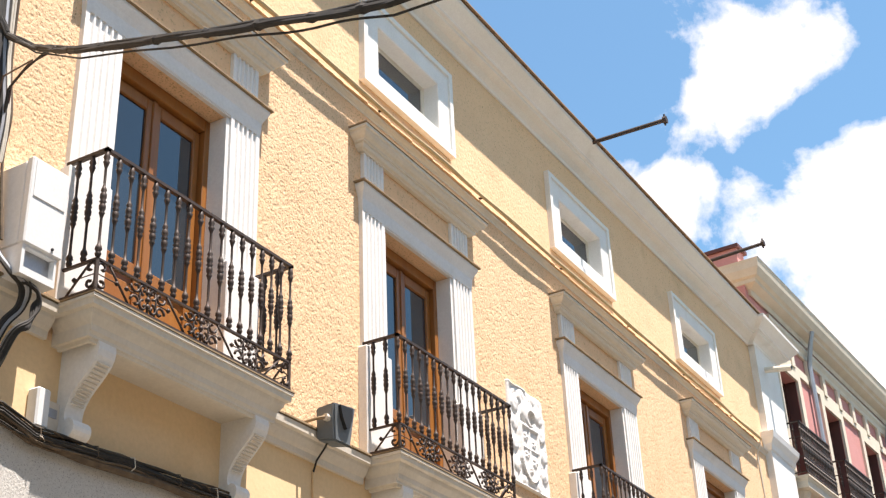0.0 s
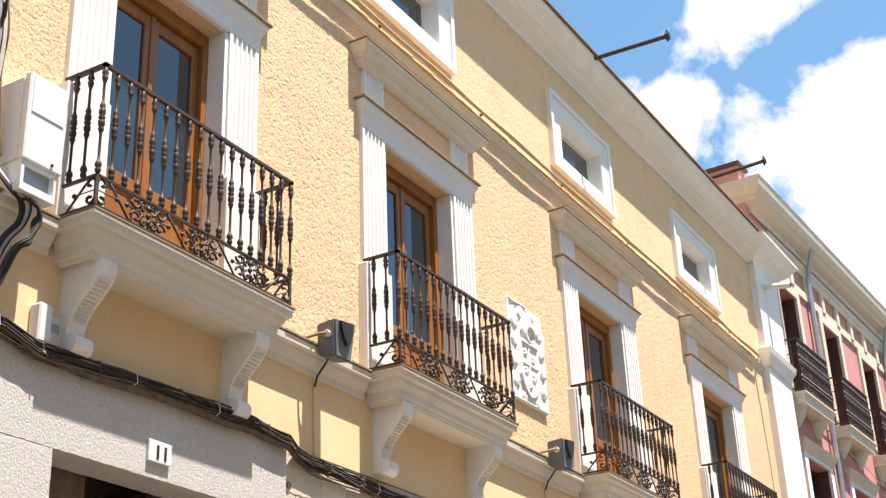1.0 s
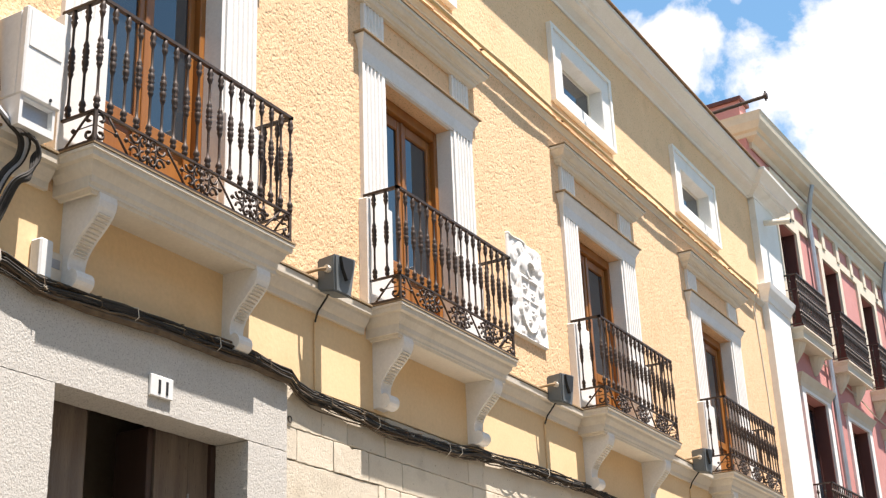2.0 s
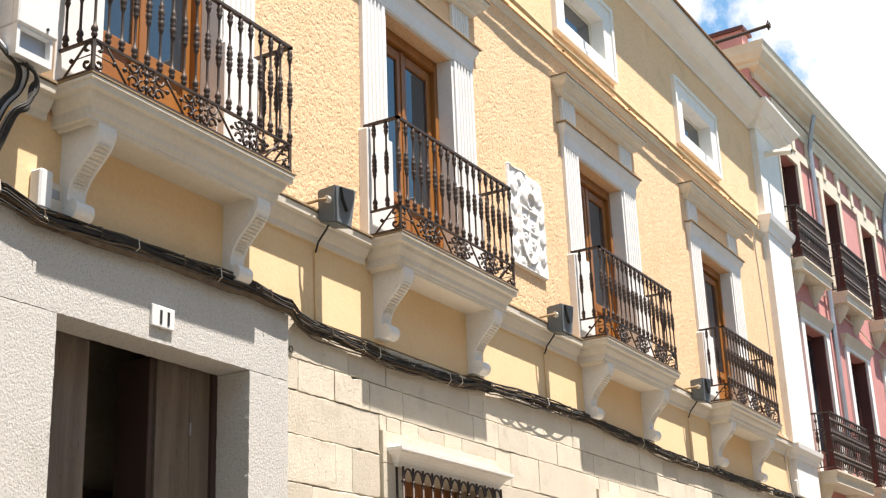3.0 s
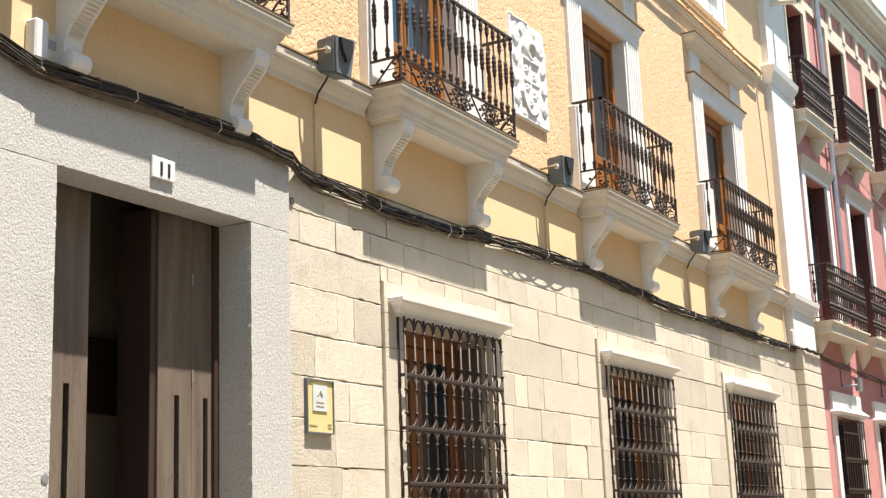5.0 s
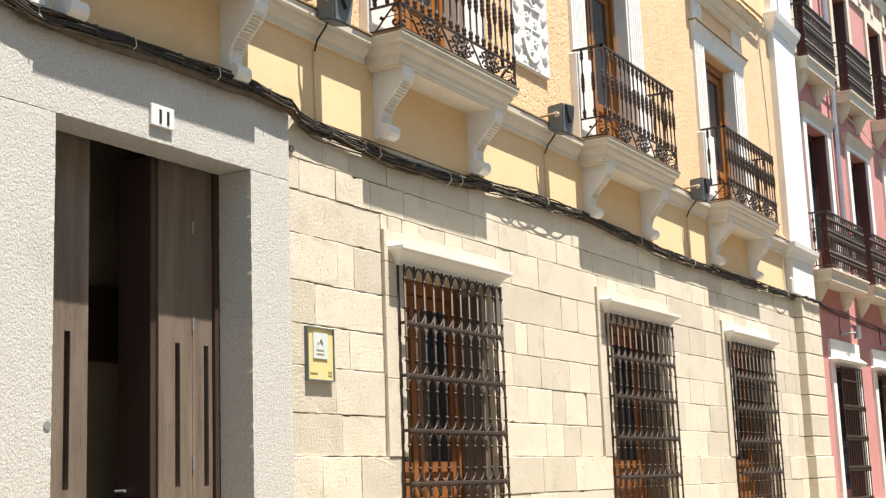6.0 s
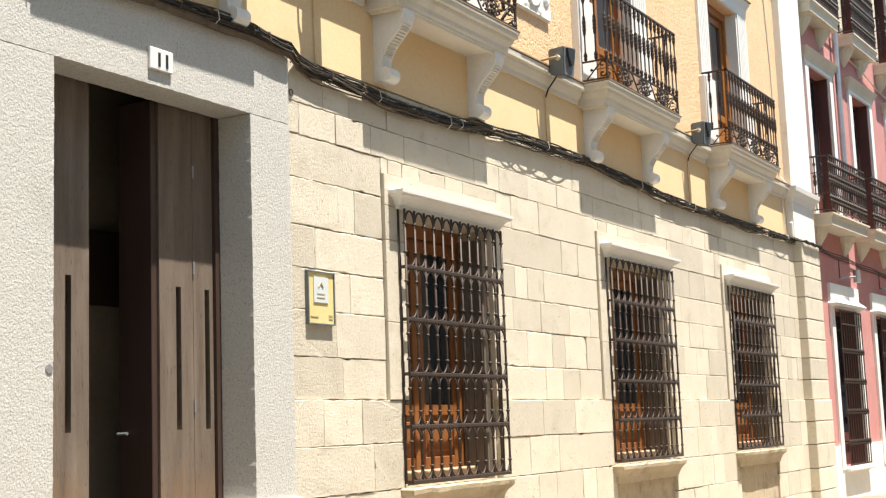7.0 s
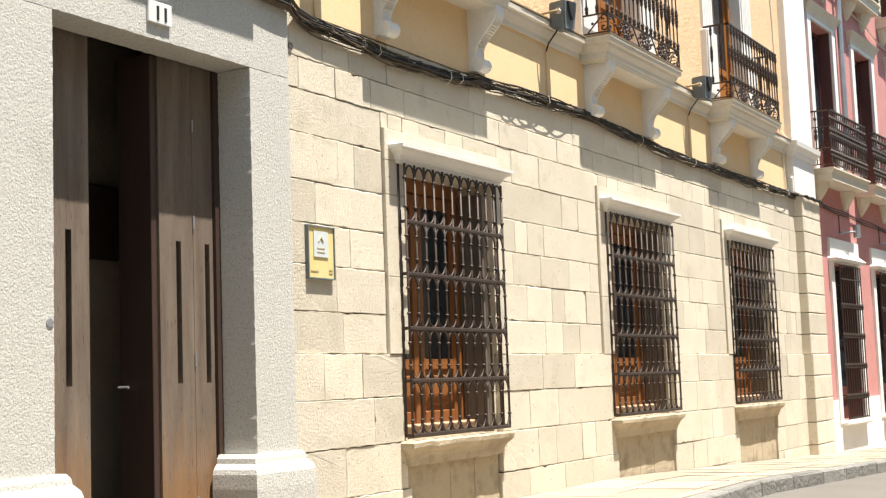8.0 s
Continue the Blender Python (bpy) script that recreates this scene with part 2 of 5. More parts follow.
def piece(name, me, parent, m=None, label=""):
    """A repeat of a shared mesh as a part of its own."""
    ob = new(name, me)
    ob.parent = parent
    ob.matrix_parent_inverse = INVERSE.get(parent.name, Matrix())
    ob.matrix_basis = m or Matrix()
    return tagged(ob, label=label)


def whole(name, bm, mat, smooth=False, **tags):
    return tagged(new(name, link_mesh(name, bm, mat, smooth)), **tags)


def box(bm, x0, x1, y0, y1, z0, z1, bevel=0.0):
    vs = [bm.verts.new((x, y, z)) for z in (z0, z1) for x, y in ((x0, y0), (x1, y0), (x1, y1), (x0, y1))]
    fs = [bm.faces.new([vs[i] for i in q]) for q in ((3, 2, 1, 0), (4, 5, 6, 7), (0, 1, 5, 4), (1, 2, 6, 5), (2, 3, 7, 6), (3, 0, 4, 7))]
    if bevel:
        edges = list({e for f in fs for e in f.edges})
        bmesh.ops.bevel(bm, geom=edges, offset=bevel, segments=1, affect="EDGES", clamp_overlap=True)
    return bm


def boxed(*a, **k):
    return box(bmesh.new(), *a, **k)


def sweep(bm, path, profile, closed_ends=True):
    """A moulding: profile of (out, z) carried along a plan path, mitred; out is to the right of the way."""
    rows = []
    n = len(path)
    for i, p in enumerate(path):
        p = Vector((p[0], p[1]))
        dirs = []
        if i > 0:
            dirs.append((p - Vector(path[i - 1][:2])).normalized())
        if i < n - 1:
            dirs.append((Vector(path[i + 1][:2]) - p).normalized())
        normals = [Vector((d.y, -d.x)) for d in dirs]
        if len(normals) == 2:
            m = (normals[0] + normals[1]).normalized()
            m /= max(0.2, m.dot(normals[0]))
        else:
            m = normals[0]
        rows.append([bm.verts.new((p.x + m.x * o, p.y + m.y * o, z)) for o, z in profile])
    k = len(profile)
    for a, b in zip(rows, rows[1:]):
        for j in range(k):
            bm.faces.new((a[j], a[(j + 1) % k], b[(j + 1) % k], b[j]))
    if closed_ends:
        bm.faces.new(rows[0])
        bm.faces.new(rows[-1][::-1])
    return bm


def tube(bm, pts, r, sides=6, cap=True):
    """A round bar along points; r may be one radius or one for each point."""
    pts = [Vector(p) for p in pts]
    rings = []
    side = None
    for i, p in enumerate(pts):
        d = (pts[min(i + 1, len(pts) - 1)] - pts[max(i - 1, 0)]).normalized()
        if side is None:
            side = d.cross(Vector((0, 0, 1)) if abs(d.z) < 0.9 else Vector((1, 0, 0))).normalized()
        else:
            side = (side - d * side.dot(d)).normalized()
        up = d.cross(side)
        rad = r[i] if isinstance(r, (list, tuple)) else r
        rings.append([bm.verts.new(p + (side * math.cos(a) + up * math.sin(a)) * rad) for a in (2 * math.pi * k / sides for k in range(sides))])
    for a, b in zip(rings, rings[1:]):
        for k in range(sides):
            bm.faces.new((a[k], a[(k + 1) % sides], b[(k + 1) % sides], b[k]))
    if cap:
        bm.faces.new(rings[0][::-1])
        bm.faces.new(rings[-1])
    return bm


def eased(pts, n=5):
    """Points of a smooth curve through the given ones."""
    pts = [Vector(p) for p in pts]
    out = []
    for i in range(len(pts) - 1):
        a, b, c, d = pts[max(i - 1, 0)], pts[i], pts[i + 1], pts[min(i + 2, len(pts) - 1)]
        for k in range(n):
            t = k / n
            out.append(0.5 * (2 * b + (c - a) * t + (2 * a - 5 * b + 4 * c - d) * t * t + (3 * b - a - 3 * c + d) * t ** 3))
    return out + [pts[-1]]


def arc(cx, cz, r0, r1, a0, a1, y, n=9):
    """Points of a flat spiral in the plane of the wall."""
    return [(cx + (r0 + (r1 - r0) * i / n) * math.cos(a0 + (a1 - a0) * i / n), y, cz + (r0 + (r1 - r0) * i / n) * math.sin(a0 + (a1 - a0) * i / n)) for i in range(n + 1)]


def holed_wall(x0, x1, y0, y1, z0, z1, holes, bm=None):
    """A wall of depth y0..y1 with openings (x0, x1, z0, z1) cut through it."""
    bm = bm or bmesh.new()
    xs = sorted({x0, x1, *(v for h in holes for v in h[:2] if x0 < v < x1)})
    zs = sorted({z0, z1, *(v for h in holes for v in h[2:] if z0 < v < z1)})
    solid = {}
    for i in range(len(xs) - 1):
        for j in range(len(zs) - 1):
            cx, cz = (xs[i] + xs[i + 1]) / 2, (zs[j] + zs[j + 1]) / 2
            solid[i, j] = not any(h[0] < cx < h[1] and h[2] < cz < h[3] for h in holes)

    def quad(*p):
        bm.faces.new([bm.verts.new(v) for v in p])

    for (i, j), full in solid.items():
        if not full:
            continue
        a, b, c, d = xs[i], xs[i + 1], zs[j], zs[j + 1]
        quad((a, y0, c), (b, y0, c), (b, y0, d), (a, y0, d))
        quad((a, y1, c), (a, y1, d), (b, y1, d), (b, y1, c))
        if not solid.get((i - 1, j)):
            quad((a, y0, c), (a, y0, d), (a, y1, d), (a, y1, c))
        if not solid.get((i + 1, j)):
            quad((b, y0, c), (b, y1, c), (b, y1, d), (b, y0, d))
        if not solid.get((i, j - 1)):
            quad((a, y0, c), (a, y1, c), (b, y1, c), (b, y0, c))
        if not solid.get((i, j + 1)):
            quad((a, y0, d), (b, y0, d), (b, y1, d), (a, y1, d))
    bmesh.ops.remove_doubles(bm, verts=bm.verts, dist=1e-5)
    return bm


def chamfered(x0, x1, y0, y1, z0, z1, c=0.012):
    """A block whose front is chamfered, with no back: a stone in a wall (front to -y)."""
    v = [(x0, y1, z0), (x1, y1, z0), (x1, y1, z1), (x0, y1, z1),
         (x0, y0 + c, z0), (x1, y0 + c, z0), (x1, y0 + c, z1), (x0, y0 + c, z1),
         (x0 + c, y0, z0 + c), (x1 - c, y0, z0 + c), (x1 - c, y0, z1 - c), (x0 + c, y0, z1 - c)]
    f = [(8, 9, 10, 11)] + [(a + 4, (a + 1) % 4 + 4, (a + 1) % 4 + 8, a + 8) for a in range(4)] + [(a, (a + 1) % 4, (a + 1) % 4 + 4, a + 4) for a in range(4)]
    return v, f


def rough_block(x0, x1, y0, y1, z0, z1, seed, step=0.035):
    """A hewn granite block whose arrises are nibbled all along."""
    r = random.Random(seed)
    bm = boxed(x0, x1, y0, y1, z0, z1)
    for axis, lo, hi in ((0, x0, x1), (2, z0, z1)):
        n = int((hi - lo) / step)
        for k in range(1, n):
            co, no = [0, 0, 0], [0, 0, 0]
            co[axis], no[axis] = lo + (hi - lo) * k / n, 1
            bmesh.ops.bisect_plane(bm, geom=bm.verts[:] + bm.edges[:] + bm.faces[:], plane_co=co, plane_no=no)
    sharp = [e for e in bm.edges if len(e.link_faces) == 2 and e.calc_face_angle() > 0.5]
    corner = {v for e in sharp for v in e.verts}
    for v in corner:
        v.co += Vector((r.uniform(-0.0022, 0.0022), r.uniform(-0.0005, 0.002), r.uniform(-0.0022, 0.0022)))
    return bm


# ---- setting: numbers of the yellow house ----
BAYS = [(6.51, 0.98), (10.20, 1.0), (14.64, 1.06), (19.02, 1.09)]      # middle and breadth of each balcony bay
RISE = [0.0, 0.05, 0.02, 0.03]                                          # how far its window head stands higher
ATTICS = [(10.10, 0.95), (14.48, 0.99), (18.78, 1.0)]
WINDOWS = [(9.56, 11.36), (14.04, 16.05), (18.44, 20.50)]
LEFT, RIGHT = 2.0, 23.35
BAND = 4.43                                                            # top of the ashlar
LEDGE_TOP = 5.30


def ground_at(x):
    return 0.36 if x < 14 else 0.36 - 0.034 * (x - 14)


# ground, road and pavement
bm = bmesh.new()
xs = [-80, -20, 0, 6, 10, 14, 18, 22, 26, 30, 36, 44, 60, 120]
rows = [[bm.verts.new((x, y, ground_at(min(x, 60)) - 0.16)) for x in xs] for y in (-90, -9, -1.6)]
for a, b in zip(rows, rows[1:]):
    for k in range(len(xs) - 1):
        bm.faces.new((a[k], a[k + 1], b[k + 1], b[k]))
whole("road", bm, ASPHALT, label="worn grey asphalt street beside the pavement", category="road", kind="structure")
bm = bmesh.new()
rows = [[bm.verts.new((x, y, ground_at(min(x, 60)) - 0.03)) for x in xs] for y in (-1.62, 90)]
for k in range(len(xs) - 1):
    bm.faces.new((rows[0][k], rows[0][k + 1], rows[1][k + 1], rows[1][k]))
pavement = whole("pavement", bm, MORTAR, label="narrow pavement of pale flagstones along the houses", category="pavement", kind="structure")

# walls of the yellow house
door_hole = (5.50, 7.70, -0.5, 4.0)
low_holes = [door_hole] + [(a + 0.08, b - 0.08, -0.7, 3.42) for a, b in WINDOWS]
wall_low = whole("wall_lower", holed_wall(LEFT, RIGHT, 0.03, 0.45, -0.6, BAND, low_holes), MORTAR,
                 label="ground-floor wall of squared limestone blocks in courses", category="wall", kind="structure")
whole("wall_band", holed_wall(LEFT, RIGHT, 0.0, 0.45, BAND, 5.10, []), SMOOTH,
      label="smooth ochre painted band under the balcony ledge", category="wall", kind="structure")
upper_holes = [(c - 0.64 * w, c + 0.64 * w, LEDGE_TOP, 7.72 + r) for (c, w), r in zip(BAYS, RISE)]
wall_up = whole("wall_upper", holed_wall(LEFT, RIGHT, 0.0, 0.45, 5.10, 8.93, upper_holes), STUCCO,
      label="upper wall of coarse ochre stucco in full sun", category="wall", kind="structure")
attic_holes = [(c - 0.66 * w, c + 0.66 * w, 9.54, 10.17) for c, w in ATTICS]
wall_attic = whole("wall_attic", holed_wall(LEFT, RIGHT, 0.0, 0.45, 8.93, 11.3, attic_holes), ATTIC,
      label="attic wall of ochre stucco under the eaves", category="wall", kind="structure")
# inner walls and floors carry the rooms' shade in their colour
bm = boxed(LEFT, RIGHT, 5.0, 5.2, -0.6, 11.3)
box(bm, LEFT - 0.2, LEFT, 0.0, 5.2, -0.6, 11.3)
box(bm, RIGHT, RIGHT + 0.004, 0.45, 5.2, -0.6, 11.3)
whole("wall_back", bm, DARK, label="inner walls behind the windows, coloured dark for unlit rooms", category="wall", kind="structure")
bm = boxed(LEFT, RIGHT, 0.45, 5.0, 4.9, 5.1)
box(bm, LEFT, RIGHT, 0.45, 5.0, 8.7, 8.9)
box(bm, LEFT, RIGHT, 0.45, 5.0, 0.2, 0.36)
whole("floor", bm, DARK, label="inner floors of the house, coloured dark for unlit rooms", category="floor", kind="structure")

whole("wall_hall", holed_wall(4.2, 8.9, 1.2, 1.32, 0.36, 4.6, []), PAVING,
      label="plain plastered wall inside the dim entrance hall", category="wall", kind="structure")

whole("hall_beam", boxed(4.3, 8.8, 1.12, 1.197, 2.50, 3.06, 0.01), DARKDOOR, label="dark wooden beam across the entrance hall wall", category="beam", kind="structure")

# unseen wall added across the street: closes the place, bounces light, cuts sky
bm = boxed(-20, 60, -9.6, -9.2, -0.6, 9.8)
whole("wall_opposite", bm, CREAM, label="plain unseen wall added across the street to bounce and block light", category="wall", kind="structure")


def stucco_coat(wall, mat, gaps, x0, x1, z0, z1, step, relief, seed):
    """A coat of thrown mortar: a fine sheet with grains and pits of a few millimetres, left out over the openings."""
    gen = np.random.default_rng(seed)
    nx, nz = int((x1 - x0) / step) + 1, int((z1 - z0) / step) + 1

    def grains(size):
        k = max(1, size / step)
        mx, mz = int(nx / k) + 3, int(nz / k) + 3
        g = gen.random((mz, mx))
        fx, fz = np.arange(nx) / k, np.arange(nz) / k
        ix, iz = fx.astype(int), fz.astype(int)
        tx, tz = fx - ix, fz - iz
        tx, tz = tx * tx * (3 - 2 * tx), tz * tz * (3 - 2 * tz)
        a = g[np.ix_(iz, ix)] * (1 - tx) + g[np.ix_(iz, ix + 1)] * tx
        c = g[np.ix_(iz + 1, ix)] * (1 - tx) + g[np.ix_(iz + 1, ix + 1)] * tx
        return a * (1 - tz[:, None]) + c * tz[:, None]

    h = 0.24 * grains(0.034) + 0.42 * grains(0.0165) + 0.34 * grains(0.0095)
    h = np.clip((h - 0.26) / 0.27, 0, 1) * 0.8 + h * 0.3
    xx, zz = np.meshgrid(x0 + np.arange(nx) * step, z0 + np.arange(nz) * step)
    co = np.stack([xx, -0.003 - relief * h, zz], -1).reshape(-1, 3)
    q = np.arange(nx * nz).reshape(nz, nx)
    f = np.stack([q[:-1, :-1], q[:-1, 1:], q[1:, 1:], q[1:, :-1]], -1)
    cx, cz = xx[:-1, :-1] + step / 2, zz[:-1, :-1] + step / 2
    keep = np.ones(cx.shape, bool)
    for a, c, lo, hi in gaps:
        keep &= ~((cx > a - 0.02) & (cx < c + 0.02) & (cz > lo - 0.02) & (cz < hi + 0.02))
    f = f[keep]
    me = bpy.data.meshes.new("stucco_coat")
    me.vertices.add(len(co))
    me.vertices.foreach_set("co", co.ravel())
    me.loops.add(f.size)
    me.loops.foreach_set("vertex_index", f.ravel())
    me.polygons.add(len(f))
    me.polygons.foreach_set("loop_start", np.arange(len(f)) * 4)
    me.polygons.foreach_set("loop_total", np.full(len(f), 4))
    me.update(calc_edges=True)
    me.validate()
    me.materials.append(mat)
    tagged(piece("stucco_coat", me, wall), label="coarse thrown ochre mortar")


stucco_coat(wall_up, STUCCO, upper_holes, 4.3, 13.2, LEDGE_TOP, 8.96, 0.0072, 0.0047, 1)
stucco_coat(wall_up, STUCCO, upper_holes, 13.2, 22.06, LEDGE_TOP, 8.96, 0.0105, 0.0047, 2)
stucco_coat(wall_attic, ATTIC, attic_holes, 7.6, 21.9, 9.07, 10.95, 0.0120, 0.0036, 3)

# ---- mouldings of the yellow house ----
gaps, at = [], LEFT
for c, w in BAYS:
    gaps.append((at, c - 1.07 * w))
    at = c + 1.07 * w
gaps.append((at, 22.2))
LEDGE_PROFILE = [(0.0, 5.08), (0.03, 5.08), (0.035, 5.13), (0.055, 5.15), (0.085, 5.20), (0.09, 5.225), (0.12, 5.235), (0.125, LEDGE_TOP - 0.012), (0.11, LEDGE_TOP), (0.0, LEDGE_TOP)]
for a, b in gaps:
    whole("ledge", sweep(bmesh.new(), [(a, 0.0), (b, 0.0)], LEDGE_PROFILE), LEDGE,
          label="weathered cream plaster ledge moulding between the balconies", category="ledge", group="ledges of the house", kind="structure")
    lip = bmesh.new()
    n = max(1, int((b - a) / 0.3))
    for k in range(n):
        q = 0.004 * math.sin(k * 2.3 + a)
        box(lip, a + (b - a) * k / n, a + (b - a) * (k + 1) / n, -0.134 + q, -0.002, LEDGE_TOP + 0.001, LEDGE_TOP + 0.016)
    whole("ledge_lip", lip, LIP, label="thin brown tile lip on top of the ledge", category="ledge", group="tile lips of the house", kind="structure")
COURSE = [(0.0, 8.935), (0.014, 8.935), (0.018, 8.955), (0.036, 8.972), (0.058, 8.985), (0.064, 9.003), (0.0, 9.006)]
string_course = whole("string_course", sweep(bmesh.new(), [(LEFT, 0.0), (21.9, 0.0)], COURSE), LEDGE,
                      label="thin cream string course with a chipped tile drip", category="moulding", kind="structure")
rng = random.Random(4)
tile_meshes = []
for k in range(8):
    bm = bmesh.new()
    l, n = 0.42, 8
    front = [(l * i / n, -0.086 - rng.uniform(0, 0.003) + (0.022 if rng.random() < 0.06 else 0)) for i in range(n + 1)]
    tilt = rng.uniform(0.004, 0.016)
    lo = [bm.verts.new((x, y, tilt * x / l + rng.uniform(-0.003, 0.003))) for x, y in front]
    hi = [bm.verts.new((x, y + 0.006, 0.022 + tilt * x / l)) for x, y in front]
    lb, hb = [bm.verts.new((x, 0, 0)) for x, y in front], [bm.verts.new((x, 0, 0.060)) for x, y in front]
    for r0, r1 in ((lb, lo), (lo, hi), (hi, hb)):
        for i in range(n):
            bm.faces.new((r0[i], r0[i + 1], r1[i + 1], r1[i]))
    for i in (0, n):
        bm.faces.new((lb[i], lo[i], hi[i], hb[i]))
    tile_meshes.append(link_mesh("drip_tile", bm, ATTIC))
x = LEFT
while x < 21.5:
    piece("drip_tile", rng.choice(tile_meshes), string_course, Matrix.Translation((x, 0, 9.008 + rng.uniform(-0.003, 0.005))))
    x += 0.424
ledge_pipe = thing("wall_conduit", Matrix.Translation((12, -0.13, 9.04)), label="thick painted cable conduit running along the string course", category="conduit")
rng = random.Random(6)
run = []
for i in range(132):
    x = LEFT + 19.3 * i / 131
    run.append((x, -0.131 + 0.005 * math.sin(x * 2.9), 9.047 + 0.004 * math.sin(x * 1.7 + 1) + 0.003 * math.sin(x * 4.3)))
part("tube", tube(bmesh.new(), run, [0.023 + 0.004 * math.sin(p[0] * 3.7) for p in run], 8), CONDUIT, ledge_pipe)
for i in range(9):
    x = 3.1 + i * 2.1
    part("holder", boxed(x, x + 0.03, -0.125, 0.0, 9.034, 9.046), IRON, ledge_pipe)

EAVES = [(0.0, 10.86), (0.03, 10.86), (0.04, 10.90), (0.10, 10.945), (0.19, 10.985), (0.195, 11.02), (0.235, 11.025), (0.24, 11.055), (0.32, 11.13), (0.385, 11.185), (0.39, 11.235), (0.0, 11.24)]
eaves = whole("eaves_cornice", sweep(bmesh.new(), [(LEFT, 0.0), (21.86, 0.0), (21.86, -0.10), (23.22, -0.10), (23.22, 0.3)], EAVES), WHITE,
      label="broad white plaster eaves cornice", category="cornice", kind="structure")
bm = bmesh.new()
v = [bm.verts.new(p) for p in ((LEFT, -0.43, 11.244), (23.3, -0.43, 11.244), (23.3, 5.2, 12.4), (LEFT, 5.2, 12.4), (LEFT, -0.43, 11.262), (23.3, -0.43, 11.262), (23.3, 5.2, 12.46), (LEFT, 5.2, 12.46))]
for q in ((0, 1, 2, 3), (4, 5, 6, 7), (0, 1, 5, 4), (1, 2, 6, 5), (2, 3, 7, 6), (3, 0, 4, 7)):
    bm.faces.new([v[i] for i in q])
roof = whole("roof", bm, TILE, label="low pitched clay tile roof of the house", category="roof", kind="structure")
bm = bmesh.new()
n = 6
a = [[bm.verts.new((math.cos(math.pi * i / n) * r, y, z + math.sin(math.pi * i / n) * r * 0.8)) for i in range(n + 1)] for y, z, r in ((-0.43, -0.015, 0.08), (-0.43, -0.03, 0.062), (0.1, 0.10, 0.06))]
for i in range(n):
    bm.faces.new((a[0][i], a[0][i + 1], a[2][i + 1], a[2][i]))
    bm.faces.new((a[0][i], a[0][i + 1], a[1][i + 1], a[1][i]))
roof_tile = link_mesh("roof_tile", bm, TILE)
for i in range(100):
    piece("roof_tile", roof_tile, roof, Matrix.Translation((LEFT + 0.12 + i * 0.211, 0.03, 11.245)) @ Matrix.Diagonal((1, 1, 0.55, 1)))

SAG = Matrix.Translation((12, 0, 11)) @ Matrix.Rotation(radians(-0.9), 4, "Y") @ Matrix.Translation((-12, 0, -11))
eaves.matrix_basis = SAG
roof.matrix_basis = SAG

# corner pilaster of the house: white above, squared stone below
bm = boxed(21.90, 23.22, -0.12, 0.0, BAND + 0.02, 11.04)
sweep(bm, [(21.90, 0.0), (21.90, -0.12), (23.22, -0.12), (23.22, 0.02)], [(0.0, 5.06), (0.02, 5.06), (0.04, 5.14), (0.10, 5.22), (0.11, LEDGE_TOP), (0.0, LEDGE_TOP + 0.01)])
sweep(bm, [(21.90, 0.0), (21.90, -0.12), (23.22, -0.12), (23.22, 0.02)], [(0.0, 9.04), (0.02, 9.04), (0.04, 9.14), (0.10, 9.24), (0.12, 9.34), (0.0, 9.37)])
whole("corner_pilaster", bm, WHITE, label="tall white corner pilaster with two capitals", category="pilaster", kind="structure")


# ---- balconies ----
def lathe(profile, sides=8):
    bm = bmesh.new()
    rings = [[bm.verts.new((r * math.cos(2 * math.pi * k / sides), r * math.sin(2 * math.pi * k / sides), z)) for k in range(sides)] for r, z in profile]
    for a, b in zip(rings, rings[1:]):
        for k in range(sides):
            bm.faces.new((a[k], a[(k + 1) % sides], b[(k + 1) % sides], b[k]))
    bm.faces.new(rings[0][::-1])
    bm.faces.new(rings[-1])
    return bm


def baluster_profile(h):
    s = h / 0.84
    p = [(0.009, 0.0), (0.016, 0.01), (0.020, 0.03), (0.014, 0.045), (0.022, 0.06), (0.018, 0.085), (0.010, 0.10), (0.0085, 0.14), (0.0085, 0.30),
         (0.014, 0.325), (0.019, 0.34), (0.014, 0.355), (0.020, 0.37), (0.021, 0.40), (0.015, 0.415), (0.023, 0.43), (0.015, 0.445), (0.021, 0.46), (0.020, 0.49), (0.014, 0.505),
         (0.019, 0.52), (0.013, 0.54), (0.0085, 0.56), (0.0085, 0.70), (0.015, 0.725), (0.021, 0.75), (0.014, 0.765), (0.022, 0.785), (0.016, 0.81), (0.012, 0.84)]
    return [(r * 1.12, z * s) for r, z in p]


RAIL_TOP, RAIL_LOW = 6.385, 5.555
baluster = link_mesh("baluster", lathe(baluster_profile(RAIL_TOP - RAIL_LOW - 0.02)), IRON, smooth=True)


hsc = RAIL_LOW - LEDGE_TOP - 0.05


def curl(bm, cx, cz, r, a0, turn, rad=0.0105, n=12):
    """A flat bar rolled up into a spiral."""
    tube(bm, arc(cx, cz, r, r * 0.22, a0, a0 + turn, 0, n), [rad] * n + [rad * 1.5], 5)


